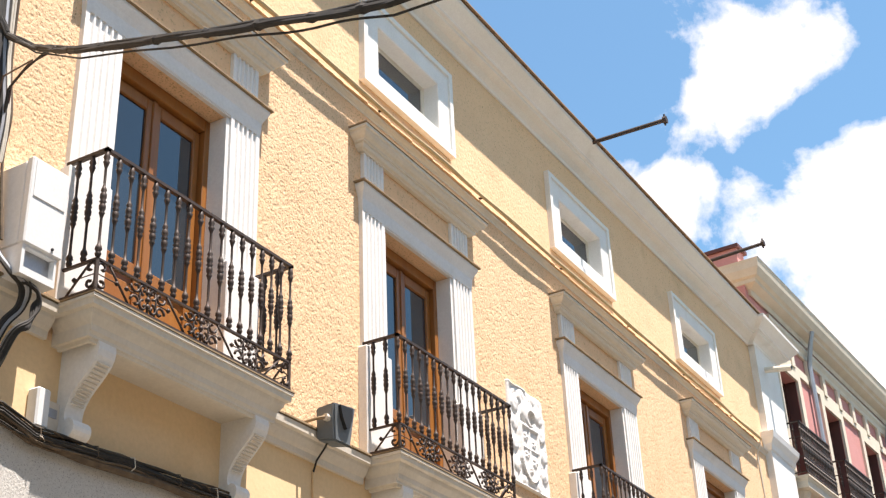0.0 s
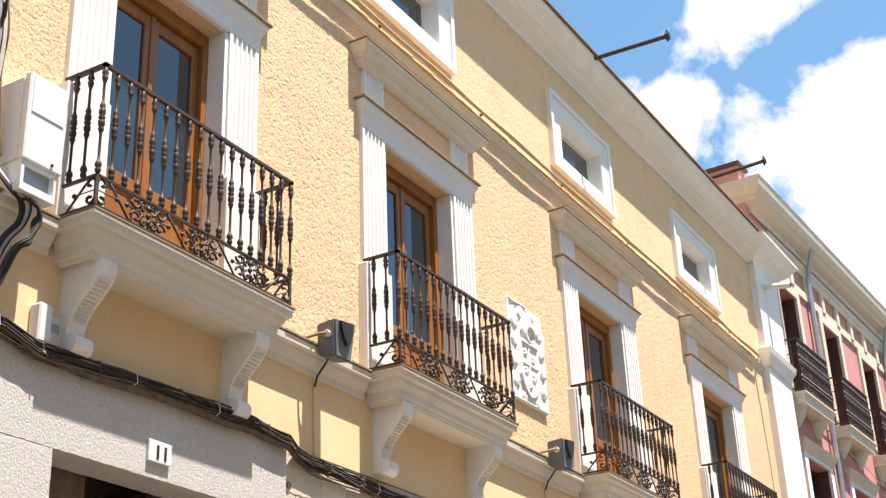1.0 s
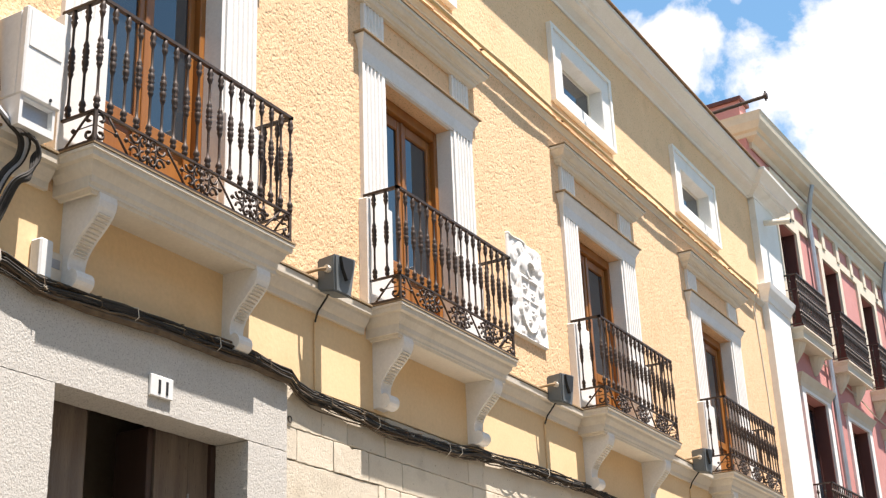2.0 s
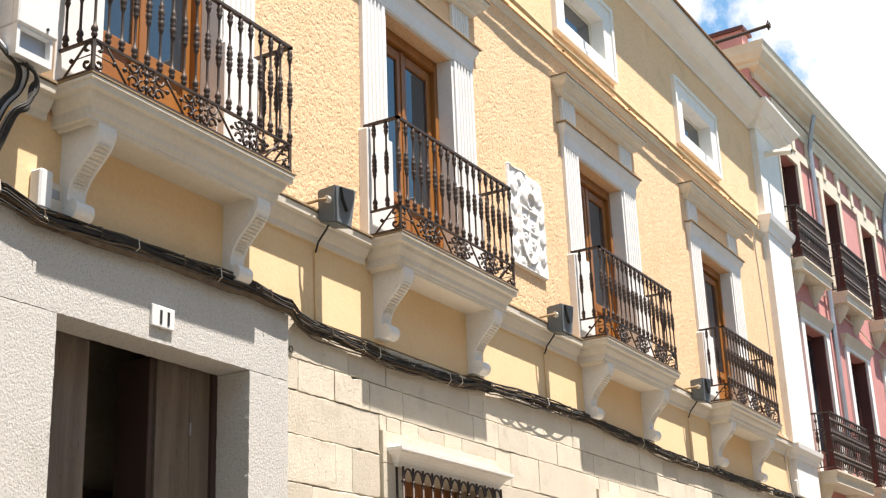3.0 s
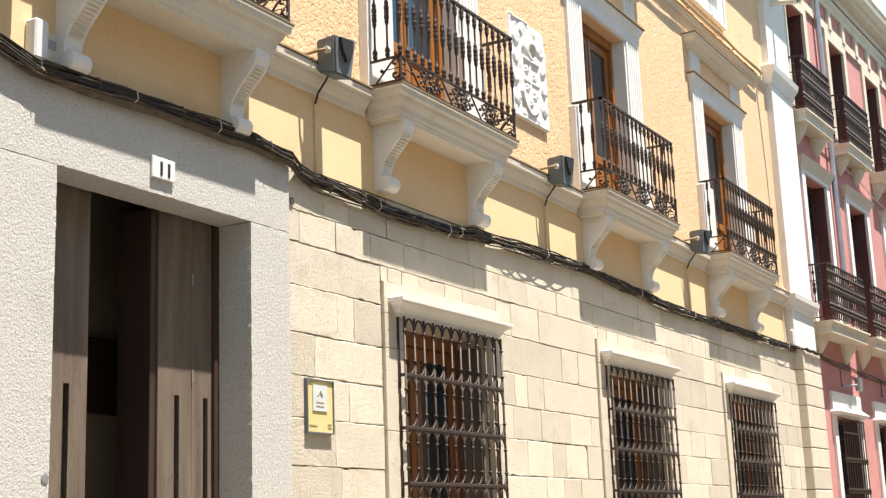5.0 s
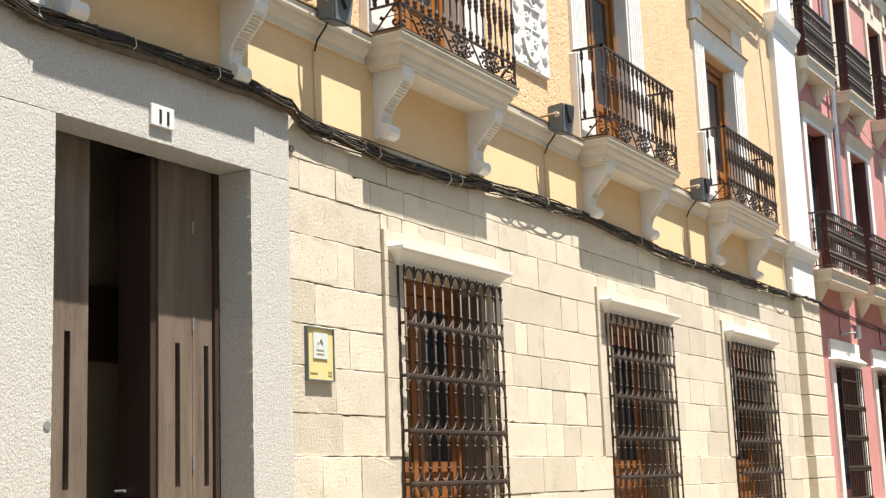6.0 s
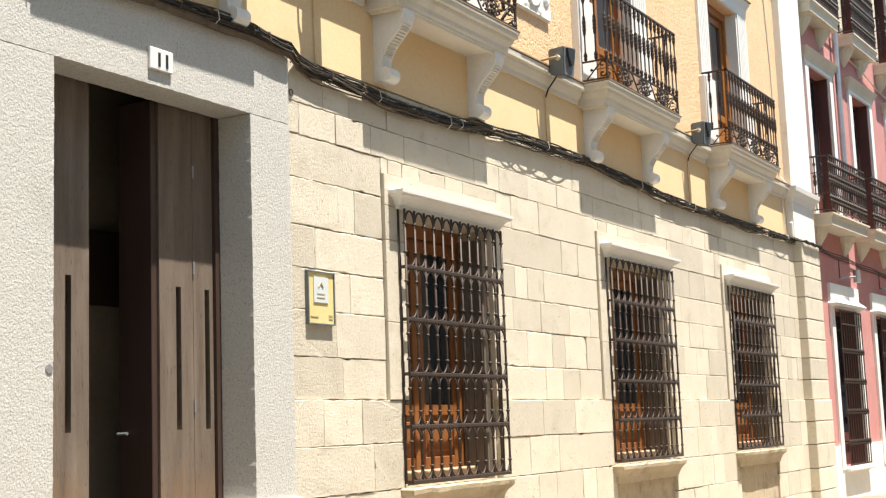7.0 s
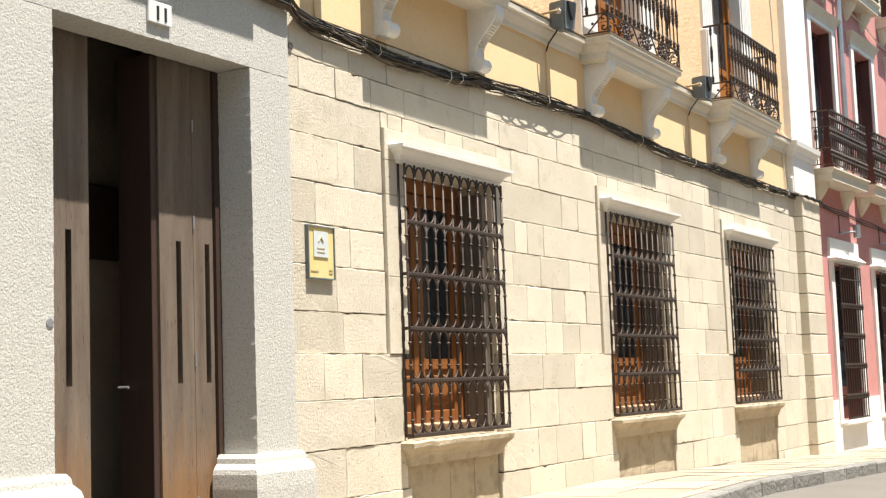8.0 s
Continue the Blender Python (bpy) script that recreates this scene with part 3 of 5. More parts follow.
def scroll_mesh():
    """A cluster of wrought-iron C-scrolls with rosettes between the two lower bars, in the plane y = 0."""
    bm = bmesh.new()
    m = hsc / 2
    for sx in (-1, 1):
        for sz in (-1, 1):
            curl(bm, sx * 0.118, m + sz * 0.056, 0.050, math.pi * (0.5 - 0.5 * sx), -sx * sz * 1.75 * math.pi)
            curl(bm, sx * 0.044, m + sz * 0.060, 0.044, -sz * math.pi / 2, sx * sz * 1.8 * math.pi)
        tube(bm, [(sx * 0.068, 0, 0.004), (sx * 0.080, 0, m), (sx * 0.068, 0, hsc - 0.004)], 0.0075, 5)
        tube(bm, [(sx * 0.205, 0, m), (sx * 0.09, 0, m)], 0.0045, 5)
        tube(bm, [(sx * 0.205, 0, m - 0.016), (sx * 0.205, 0, m), (sx * 0.205, 0, m + 0.016)], [0.008, 0.019, 0.008], 6)
    tube(bm, [(0, 0, 0), (0, 0, hsc)], 0.009, 5)
    for z in (m - 0.05, m, m + 0.05):
        tube(bm, [(0, -0.012, z), (0, 0.012, z)], 0.017, 6)
    return bm


scroll = link_mesh("scroll", scroll_mesh(), IRON, smooth=True)
bm = tube(bmesh.new(), [(-0.10, 0, hsc), (0, 0, hsc * 0.5), (0.10, 0, 0)], 0.009, 5)
diagonal = link_mesh("diagonal_bar", bm, IRON, smooth=True)
bm = bmesh.new()
for sz in (0, 1):
    curl(bm, 0.052, hsc * (0.24 + 0.52 * sz), 0.044, math.pi, (1 if sz else -1) * -1.7 * math.pi)
tube(bm, [(0.014, 0, hsc * 0.5), (0.20, 0, hsc * 0.5)], 0.0045, 5)
tube(bm, [(0.19, 0, hsc * 0.5 - 0.016), (0.19, 0, hsc * 0.5), (0.19, 0, hsc * 0.5 + 0.016)], [0.008, 0.019, 0.008], 6)
corner_curl = link_mesh("corner_scroll", bm, IRON, smooth=True)


def bracket_bm(x, w, top, low, depth):
    """An S-shaped console: a side outline drawn out to its breadth, with ribs on its front and a rolled foot."""
    bm = bmesh.new()
    h = top - low
    curve = [(0.0, 1.0), (0.08, 1.02), (0.15, 0.99), (0.22, 0.92), (0.29, 0.81), (0.36, 0.68), (0.43, 0.54), (0.50, 0.42), (0.57, 0.33), (0.64, 0.27), (0.70, 0.245), (0.76, 0.24), (0.80, 0.27)]
    outline = [(0.0, top)] + [(depth * d, top - h * s) for s, d in curve]
    for i in range(10):
        a = math.pi * 0.42 - i / 9 * math.pi * 1.15
        outline.append((0.10 + 0.068 * math.cos(a), low + 0.066 + 0.068 * math.sin(a)))
    outline.append((0.0, low + 0.01))
    faces = []
    for sx in (x - w / 2, x + w / 2):
        faces.append([bm.verts.new((sx, -d, z)) for d, z in outline])
    bm.faces.new(faces[0])
    bm.faces.new(faces[1][::-1])
    k = len(outline)
    for i in range(k):
        bm.faces.new((faces[0][i], faces[0][(i + 1) % k], faces[1][(i + 1) % k], faces[1][i]))
    return bm, outline


SLAB_PROFILE = [(-0.06, 5.035), (-0.035, 5.035), (-0.025, 5.075), (-0.005, 5.10), (0.0, 5.14), (0.035, 5.19), (0.045, 5.225), (0.075, 5.235), (0.078, 5.275), (0.09, 5.28), (0.09, LEDGE_TOP), (-0.06, LEDGE_TOP + 0.004)]


def balcony(c, w, depth=0.43, plain=False):
    half = 1.09 * w
    x0, x1 = c - half, c + half
    top = thing("balcony", Matrix.Translation((c, 0, LEDGE_TOP)), label="plaster balcony with black turned-iron railing and scrollwork", category="balcony", group="balconies of the yellow house")
    e = 0.09
    bm = sweep(bmesh.new(), [(x0 + e, -0.02), (x0 + e, -depth + e), (x1 - e, -depth + e), (x1 - e, -0.02)], SLAB_PROFILE)
    box(bm, x0 + e, x1 - e, -depth + e + 0.02, 0.0, 5.06, LEDGE_TOP + 0.002)
    part("slab", bm, LEDGE, top, "weathered cream moulded slab, streaked with dirt")
    bm = boxed(x0 - 0.004, x1 + 0.004, -depth - 0.006, 0.0, LEDGE_TOP + 0.005, LEDGE_TOP + 0.015)
    part("capping", bm, LIP, top, "thin weathered capping")
    for sx in (-1, 1):
        bx, bw = c + 0.012 + sx * 0.83 * w, 0.16 * w
        body, outline = bracket_bm(bx, bw, 5.06, 4.45, 0.32)
        br = part("bracket", body, WHITE, top, "white ribbed scroll bracket")
        for k in range(4, 10):
            (d, z), (d2, z2) = outline[k], outline[k + 1]
            for dd, zz in ((d, z), ((d + d2) / 2, (z + z2) / 2)):
                part("rib", boxed(bx - bw * 0.34, bx + bw * 0.34, -dd - 0.012, -dd + 0.02, zz - 0.006, zz + 0.005), LEDGE, br)
        # brown roll: its colour holds the stain and the shade of the hollow
        part("roll", tube(bmesh.new(), [(bx - bw * 0.42, -0.296, 5.02), (bx + bw * 0.42, -0.296, 5.02)], 0.024, 8), SILLSTONE, br, "stained rolled top, coloured darker for its shaded hollow")
    yf = -depth + 0.03
    a, b = x0 + 0.03, x1 - 0.03
    rail = bmesh.new()
    path = [(a, -0.06, RAIL_TOP), (a, yf, RAIL_TOP), (b, yf, RAIL_TOP), (b, -0.06, RAIL_TOP)]
    for z, r in ((RAIL_TOP, 0.017), (RAIL_LOW, 0.012), (LEDGE_TOP + 0.04, 0.012)):
        for p, q in zip(path, path[1:]):
            box(rail, min(p[0], q[0]) - r, max(p[0], q[0]) + r, min(p[1], q[1]) - r, max(p[1], q[1]) + r, z - r * 0.7, z + r * 0.7)
    railing = part("railing", rail, IRON, top, "dark rusty iron rails")
    nf = 17
    spots = [(a + (b - a) * i / nf, yf) for i in range(nf + 1)] + [(s, yf + (0.33 * k / 2.6)) for s in (a, b) for k in (1, 2)]
    for x, y in spots:
        piece("baluster", baluster, railing, Matrix.Translation((x, y, RAIL_LOW + 0.01)))
    for x in (a, b):
        piece("corner_post", link_mesh("corner_post", tube(bmesh.new(), [(x, yf, LEDGE_TOP), (x, yf, RAIL_LOW)], 0.016, 6), IRON), railing)
    zb = LEDGE_TOP + 0.05
    for f in (0.235, 0.50, 0.765):
        piece("scroll", scroll, railing, Matrix.Translation((a + (b - a) * f, yf, zb)))
    for f in (0.10, 0.37, 0.63):
        piece("diagonal_bar", diagonal, railing, Matrix.Translation((a + (b - a) * f, yf, zb)))
    piece("diagonal_bar", diagonal, railing, Matrix.Translation((a + (b - a) * 0.90, yf, zb)) @ Matrix.Rotation(math.pi, 4, "Z"))
    piece("corner_scroll", corner_curl, railing, Matrix.Translation((a, yf, zb)))
    piece("corner_scroll", corner_curl, railing, Matrix.Translation((b, yf, zb)) @ Matrix.Rotation(math.pi, 4, "Z"))
    for x in (a, b):
        piece("corner_scroll", corner_curl, railing, Matrix.Translation((x, yf, zb)) @ Matrix.Rotation(math.pi / 2, 4, "Z"))
        piece("diagonal_bar", diagonal, railing, Matrix.Translation((x, yf + 0.15, zb)) @ Matrix.Rotation(math.pi / 2, 4, "Z"))
    return top


for c, w in BAYS:
    balcony(c, w)


# ---- french windows with fluted pilasters ----
def fluted(bm, x0, x1, y, z0, z1, n=5, back=0.0):
    """A pilaster shaft with hollowed flutes."""
    pts = [(x0, back), (x0, y)]
    m = (x1 - x0) * 0.09
    step = (x1 - x0 - 2 * m) / n
    for i in range(n):
        s = x0 + m + i * step
        pts += [(s + step * 0.12, y), (s + step * 0.26, y + 0.016), (s + step * 0.74, y + 0.016), (s + step * 0.88, y)]
    pts += [(x1, y), (x1, back)]
    lo = [bm.verts.new((px, py, z0)) for px, py in pts]
    hi = [bm.verts.new((px, py, z1)) for px, py in pts]
    for i in range(len(pts) - 1):
        bm.faces.new((lo[i], lo[i + 1], hi[i + 1], hi[i]))
    bm.faces.new(hi[::-1])
    bm.faces.new(lo)
    return bm


def french_window(c, w, r):
    top = thing("french_window", Matrix.Translation((c, 0, LEDGE_TOP)), label="tall oak french window in a white fluted surround with cornice", category="window", group="french windows of the yellow house")
    o, i = 1.06 * w, 0.64 * w
    for sx in (-1, 1):
        x0, x1 = sorted((c + sx * o, c + sx * (i + 0.03)))
        bm = fluted(bmesh.new(), x0, x1, -0.05, 6.36, 7.738 + r)
        part("pilaster", bm, WHITE, top, "white fluted pilaster")
        bm = boxed(x0 - 0.035, x1 + 0.0, -0.10, -0.001, LEDGE_TOP, 6.36, 0.008)
        part("pedestal", bm, WHITE, top)
        xi0, xi1 = sorted((c + sx * (i + 0.03), c + sx * i))
        xr0, xr1 = sorted((c + sx * (i + 0.028), c + sx * (i - 0.012)))
        part("reveal_trim", boxed(xr0, xr1, -0.03, 0.14, LEDGE_TOP + 0.004, 7.715 + r), WHITE, top)
        xb0, xb1 = sorted((c + sx * (o - 0.04), c + sx * (o - 0.39 * w)))
        part("frieze_block", fluted(bmesh.new(), xb0, xb1, -0.05, 8.0 + r, 8.40 + r), WHITE, top)
    part("frieze_panel", boxed(c - o + 0.38 * w, c + o - 0.38 * w, -0.014, -0.001, 8.0 + r, 8.40 + r), ATTIC, top, "recessed ochre frieze panel")
    prof = [(o_, z_ + r) for o_, z_ in ((-0.02, 7.738), (0.0, 7.738), (0.006, 7.78), (0.010, 7.865), (0.028, 7.91), (0.052, 7.955), (0.060, 7.975), (0.060, 8.0), (0.0, 8.006), (-0.02, 8.006))]
    part("architrave", sweep(bmesh.new(), [(c - o, 0.0), (c - o, -0.05), (c + o, -0.05), (c + o, 0.0)], prof), WHITE, top, "white moulded architrave")
    bm = boxed(c - o + 0.01, c + o - 0.01, -0.045, -0.001, 7.741 + r, 8.002 + r)
    box(bm, c - i - 0.028, c + i + 0.028, -0.042, -0.001, 7.722 + r, 7.740 + r)
    part("architrave_core", bm, WHITE, top)
    prof = [(o_, z_ + r) for o_, z_ in ((-0.03, 8.39), (0.0, 8.39), (0.006, 8.402), (0.030, 8.410), (0.044, 8.430), (0.048, 8.452), (0.066, 8.456), (0.070, 8.474), (0.100, 8.490), (0.124, 8.514), (0.134, 8.540), (0.152, 8.545), (0.154, 8.572), (0.0, 8.58), (-0.03, 8.58))]
    part("cornice", sweep(bmesh.new(), [(c - o - 0.01, 0.0), (c - o - 0.01, -0.06), (c + o + 0.01, -0.06), (c + o + 0.01, 0.0)], prof), LEDGE, top, "cream moulded cornice")
    for z, d, e in ((8.579 + r, 0.224, 0.170), (8.004 + r, 0.136, 0.086)):
        lip = bmesh.new()
        n = 14
        for k in range(n):
            w0, w1 = c - o - e + (2 * o + 2 * e) * k / n, c - o - e + (2 * o + 2 * e) * (k + 1) / n
            q = 0.001 * math.sin(k * 2.7 + c)
            box(lip, w0, w1, -d - q, -0.002, z, z + 0.014)
        part("tile_lip", lip, LIP, top, "thin brown tile lip on top")
    part("cornice_core", boxed(c - o, c + o, -0.055, -0.001, 8.393 + r, 8.582 + r), LEDGE, top)
    yb = 0.14
    frame = bmesh.new()
    for a, b, z0, z1 in ((c - i + 0.004, c - i + 0.07, LEDGE_TOP + 0.004, 7.716 + r), (c + i - 0.07, c + i - 0.004, LEDGE_TOP + 0.004, 7.716 + r), (c - i + 0.07, c + i - 0.07, 7.60 + r, 7.716 + r)):
        box(frame, a, b, yb, yb + 0.14, z0, z1, 0.006)
    part("frame", frame, WOOD, top, "varnished oak frame")
    for sx in (-1, 1):
        a, b = sorted((c + sx * 0.012, c + sx * (i - 0.075)))
        leaf = bmesh.new()
        s = 0.07
        for x0, x1, z0, z1 in ((a, a + s, LEDGE_TOP + 0.02, 7.59 + r), (b - s, b, LEDGE_TOP + 0.02, 7.59 + r), (a + s, b - s, 7.48 + r, 7.59 + r), (a + s, b - s, LEDGE_TOP + 0.02, 5.42), (a + s, b - s, 5.99, 6.10)):
            box(leaf, x0, x1, yb + 0.05, yb + 0.10, z0, z1, 0.008)
        box(leaf, a + s, b - s, yb + 0.075, yb + 0.095, 5.42, 5.99)
        box(leaf, a + s + 0.05, b - s - 0.05, yb + 0.06, yb + 0.08, 5.48, 5.93, 0.012)
        lf = part("leaf", leaf, WOOD, top)
        part("pane", boxed(a + s, b - s, yb + 0.074, yb + 0.080, 6.10, 7.48 + r), GLASS, lf)
    part("astragal", boxed(c - 0.025, c + 0.025, yb + 0.035, yb + 0.052, LEDGE_TOP + 0.02, 7.59 + r, 0.006), WOOD, top)
    return top


for (c, w), r in zip(BAYS, RISE):
    french_window(c, w, r)


# ---- attic windows ----
def attic_window(c, w):
    top = thing("attic_window", Matrix.Translation((c, 0, 9.3)), label="small square attic window in a broad white plaster frame", category="window", group="attic windows of the yellow house")
    o, i = 0.97 * w, 0.66 * w
    z0, z1, y0, y1 = 9.32, 10.45, 9.54, 10.17
    for a, b, p, q in ((c - o, c - i, z0, z1), (c + i, c + o, z0, z1), (c - i, c + i, z0, y0), (c - i, c + i, y1, z1)):
        part("frame_band", boxed(a, b, -0.05, -0.001, p, q), WHITE, top)
    part("frame_lip", holed_wall(c - o + 0.0, c + o, -0.075, -0.05, z0, z1, [(c - o + 0.07, c + o - 0.07, z0 + 0.06, z1 - 0.06)]), WHITE, top)
    part("reveal", holed_wall(c - i, c + i, -0.045, 0.18, y0, y1, [(c - i + 0.012, c + i - 0.012, y0 + 0.012, y1 - 0.012)]), WHITE, top)
    sash = bmesh.new()
    for a, b, p, q in ((c - i + 0.013, c - i + 0.07, y0, y1), (c + i - 0.07, c + i - 0.013, y0, y1), (c - i + 0.07, c + i - 0.07, y0 + 0.012, y0 + 0.06), (c - i + 0.07, c + i - 0.07, y1 - 0.06, y1 - 0.012)):
        box(sash, a, b, 0.13, 0.17, p, q)
    part("sash", sash, LEDGE, top)
    part("pane", boxed(c - i + 0.07, c + i - 0.07, 0.146, 0.152, y0 + 0.06, y1 - 0.06), GLASS, top)


for c, w in ATTICS:
    attic_window(c, w)


# ---- ground-floor windows with grilles ----
BARS = [1.06, 1.52, 1.965, 2.43, 2.88, 3.38]


def bar_mesh(sides):
    """One upright of a grille, with collars and split ends that meet the bands."""
    bm = tube(bmesh.new(), [(0, 0, BARS[0]), (0, 0, BARS[-1])], 0.0125, 6)
    for lo, hi in zip(BARS, BARS[1:]):
        for z in (lo + 0.125, hi - 0.125):
            tube(bm, [(0, 0, z - 0.012), (0, 0, z), (0, 0, z + 0.012)], [0.014, 0.024, 0.014], 6)
    for k, z in enumerate(BARS):
        for s in (-1, 1):
            if (k == 0 and s < 0) or (k == len(BARS) - 1 and s > 0):
                continue
            for sx in sides:
                tube(bm, [(sx * 0.004, 0, z + s * 0.115), (sx * 0.010, 0, z + s * 0.08), (sx * 0.024, 0, z + s * 0.05), (sx * 0.05, 0, z + s * 0.022), (sx * 0.079, 0, z + s * 0.012)], 0.010, 5)
    return bm


grille_bars = [link_mesh("bar", bar_mesh(sides), IRON, smooth=True) for sides in ((1,), (-1, 1), (-1,))]
bm = tube(bmesh.new(), [(0, 0, BARS[0]), (0, 0, BARS[-1])], 0.0125, 6)
for z in BARS[1:-1]:
    tube(bm, [(0, 0, z - 0.12), (0, 0, z - 0.1), (0, 0, z + 0.1), (0, 0, z + 0.12)], [0.011, 0.018, 0.018, 0.011], 6)
side_bar = link_mesh("side_bar", bm, IRON, smooth=True)


def ground_window(a, b):
    c = (a + b) / 2
    top = thing("barred_window", Matrix.Translation((c, 0, 1.0)), label="ground-floor window with white moulded hood, stone sill and wooden casement", category="window", group="barred windows of the yellow house")
    prof = [(0.0, 3.385), (0.070, 3.385), (0.074, 3.412), (0.088, 3.416), (0.092, 3.432), (0.104, 3.452), (0.128, 3.474), (0.156, 3.486), (0.160, 3.500), (0.178, 3.503), (0.180, 3.532), (0.03, 3.575), (0.0, 3.575)]
    part("hood", sweep(bmesh.new(), [(a + 0.02, 0.03), (a + 0.02, -0.02), (b - 0.04, -0.02), (b - 0.04, 0.03)], [(o - 0.02, z) for o, z in prof]), WHITE, top, "white plaster hood moulding")
    part("hood_core", boxed(a + 0.02, b - 0.04, -0.03, 0.03, 3.388, 3.570), WHITE, top)
    prof = [(-0.05, 0.80), (0.0, 0.805), (0.010, 0.84), (0.022, 0.875), (0.046, 0.915), (0.075, 0.945), (0.088, 0.962), (0.092, 1.0), (0.080, 1.014), (-0.05, 1.02)]
    bm = sweep(bmesh.new(), [(a + 0.02, 0.03), (a + 0.02, -0.06), (b - 0.13, -0.06), (b - 0.13, 0.03)], prof)
    for k in range(1, 15):
        bmesh.ops.bisect_plane(bm, geom=bm.verts[:] + bm.edges[:] + bm.faces[:], plane_co=(a + (b - a - 0.15) * k / 15, 0, 0), plane_no=(1, 0, 0))
    for vv in bm.verts:
        if vv.co.y < -0.05:
            vv.co += Vector((0, 0.010 * noise.noise(vv.co * 6), 0.012 * noise.noise(vv.co * 7 + Vector((3, 0, 0)))))
    part("sill", bm, SILLSTONE, top, "worn and chipped moulded stone sill")
    part("sill_core", boxed(a + 0.085, b - 0.085, -0.045, 0.45, 0.812, 1.016), SILLSTONE, top)
    for x0, x1 in ((a + 0.085, a + 0.79), (a + 0.798, a + 1.235), (a + 1.243, b - 0.085)):
        part("apron_stone", boxed(x0, x1, 0.012, 0.40, -0.4, 0.81, 0.006), SILLSTONE, top)
    ai, bi = a + 0.10, b - 0.10
    for x0, x1 in ((ai, ai + 0.012), (bi - 0.012, bi)):
        part("jamb", boxed(x0, x1, 0.031, 0.38, 1.02, 3.40), STONE, top)
    part("lintel_soffit", boxed(ai, bi, 0.031, 0.38, 3.388, 3.40), STONE, top)
    for y0, y1 in ((0.070, 0.196), (0.202, 0.326)):
        leaf = boxed(bi - 0.046, bi - 0.014, y0, y1, 1.08, 3.30, 0.004)
        box(leaf, bi - 0.052, bi - 0.044, y0 + 0.03, y1 - 0.03, 1.20, 2.10, 0.003)
        box(leaf, bi - 0.052, bi - 0.044, y0 + 0.03, y1 - 0.03, 2.20, 3.20, 0.003)
        part("shutter", leaf, TAUPE, top, "grey-brown shutter folded back against the jamb")
    part("inner_sill", boxed(ai + 0.012, bi - 0.06, 0.17, 0.333, 1.018, 1.135, 0.012), TERRACOTTA, top, "pale terracotta inner sill")
    y = 0.335
    frame = bmesh.new()
    for x0, x1, z0, z1 in ((ai + 0.012, ai + 0.09, 1.02, 3.388), (bi - 0.09, bi - 0.012, 1.02, 3.388), (ai + 0.09, bi - 0.09, 3.26, 3.388), (ai + 0.09, bi - 0.09, 1.02, 1.10)):
        box(frame, x0, x1, y, y + 0.10, z0, z1, 0.006)
    part("frame", frame, REDWOOD, top, "varnished red-brown wooden frame")
    for sx in (-1, 1):
        x0, x1 = sorted((c + sx * 0.008, c + sx * (c - ai - 0.095)))
        s = 0.085
        leaf = bmesh.new()
        for p, q, z0, z1 in ((x0, x0 + s, 1.11, 3.25), (x1 - s, x1, 1.11, 3.25), (x0 + s, x1 - s, 3.14, 3.25), (x0 + s, x1 - s, 1.11, 1.24), (x0 + s, x1 - s, 1.62, 1.72)):
            box(leaf, p, q, y + 0.02, y + 0.07, z0, z1, 0.007)
        box(leaf, x0 + s, x1 - s, y + 0.045, y + 0.06, 1.24, 1.62)
        box(leaf, x0 + s + 0.05, x1 - s - 0.05, y + 0.03, y + 0.05, 1.29, 1.57, 0.012)
        lf = part("leaf", leaf, REDWOOD, top)
        part("pane", boxed(x0 + s, x1 - s, y + 0.042, y + 0.048, 1.72, 3.14), GLASS, lf)
    grille = thing("window_grille", Matrix.Translation((c, -0.1, 1.02)), label="dark wrought-iron window grille with collared bars", category="grille", group="window grilles of the yellow house")
    yg = -0.10
    for z in BARS[:-1]:
        bm = boxed(a - 0.005, b - 0.025, yg - 0.013, yg + 0.013, z - 0.016, z + 0.016, 0.006)
        for x in (a, b - 0.03):
            box(bm, x - 0.007, x + 0.007, yg + 0.007, 0.04, z - 0.014, z + 0.014)
        part("band", bm, IRON, grille)
    n = 11
    for k in range(n + 1):
        piece("bar", grille_bars[0 if k == 0 else 2 if k == n else 1], grille, Matrix.Translation((a + (b - a - 0.03) * k / n, yg, 0)))
    for x in (a, b - 0.03):
        piece("side_bar", side_bar, grille, Matrix.Translation((x, -0.035, 0)))


for a, b in WINDOWS:
    ground_window(a, b)

# ---- granite doorway and its door ----
door = thing("stone_doorway", Matrix.Translation((6.57, 0, 0.36)), label="speckled grey granite door surround with moulded bases", category="doorway")
GY = -0.06
part("jamb", rough_block(7.52, 7.99, GY, 0.24, 1.0, 3.835, 1), GRANITE, door)
part("jamb", rough_block(5.10, 5.62, GY, 0.24, 1.0, 3.835, 2), GRANITE, door)
part("lintel", rough_block(5.10, 7.99, GY, 0.24, 3.84, 4.42, 3), GRANITE, door)
for x0, x1 in ((7.48, 7.99), (5.10, 5.66)):
    prof = [(0.0, 1.04), (0.025, 1.04), (0.045, 1.01), (0.05, 0.975), (0.06, 0.965), (0.085, 0.935), (0.095, 0.90), (0.10, 0.80), (0.10, 0.2), (0.0, 0.2)]
    bm = sweep(bmesh.new(), [(x0, 0.24), (x0, GY), (x1, GY), (x1, 0.24)] , prof)
    box(bm, x0, x1, GY, 0.24, 0.2, 1.038)
    part("base", bm, GRANITE, door, "moulded granite base block")
wooden = thing("entrance_door", Matrix.Translation((6.57, 0.3, 0.36)), label="tall dark brown wooden door, one leaf folded open inward", category="door")
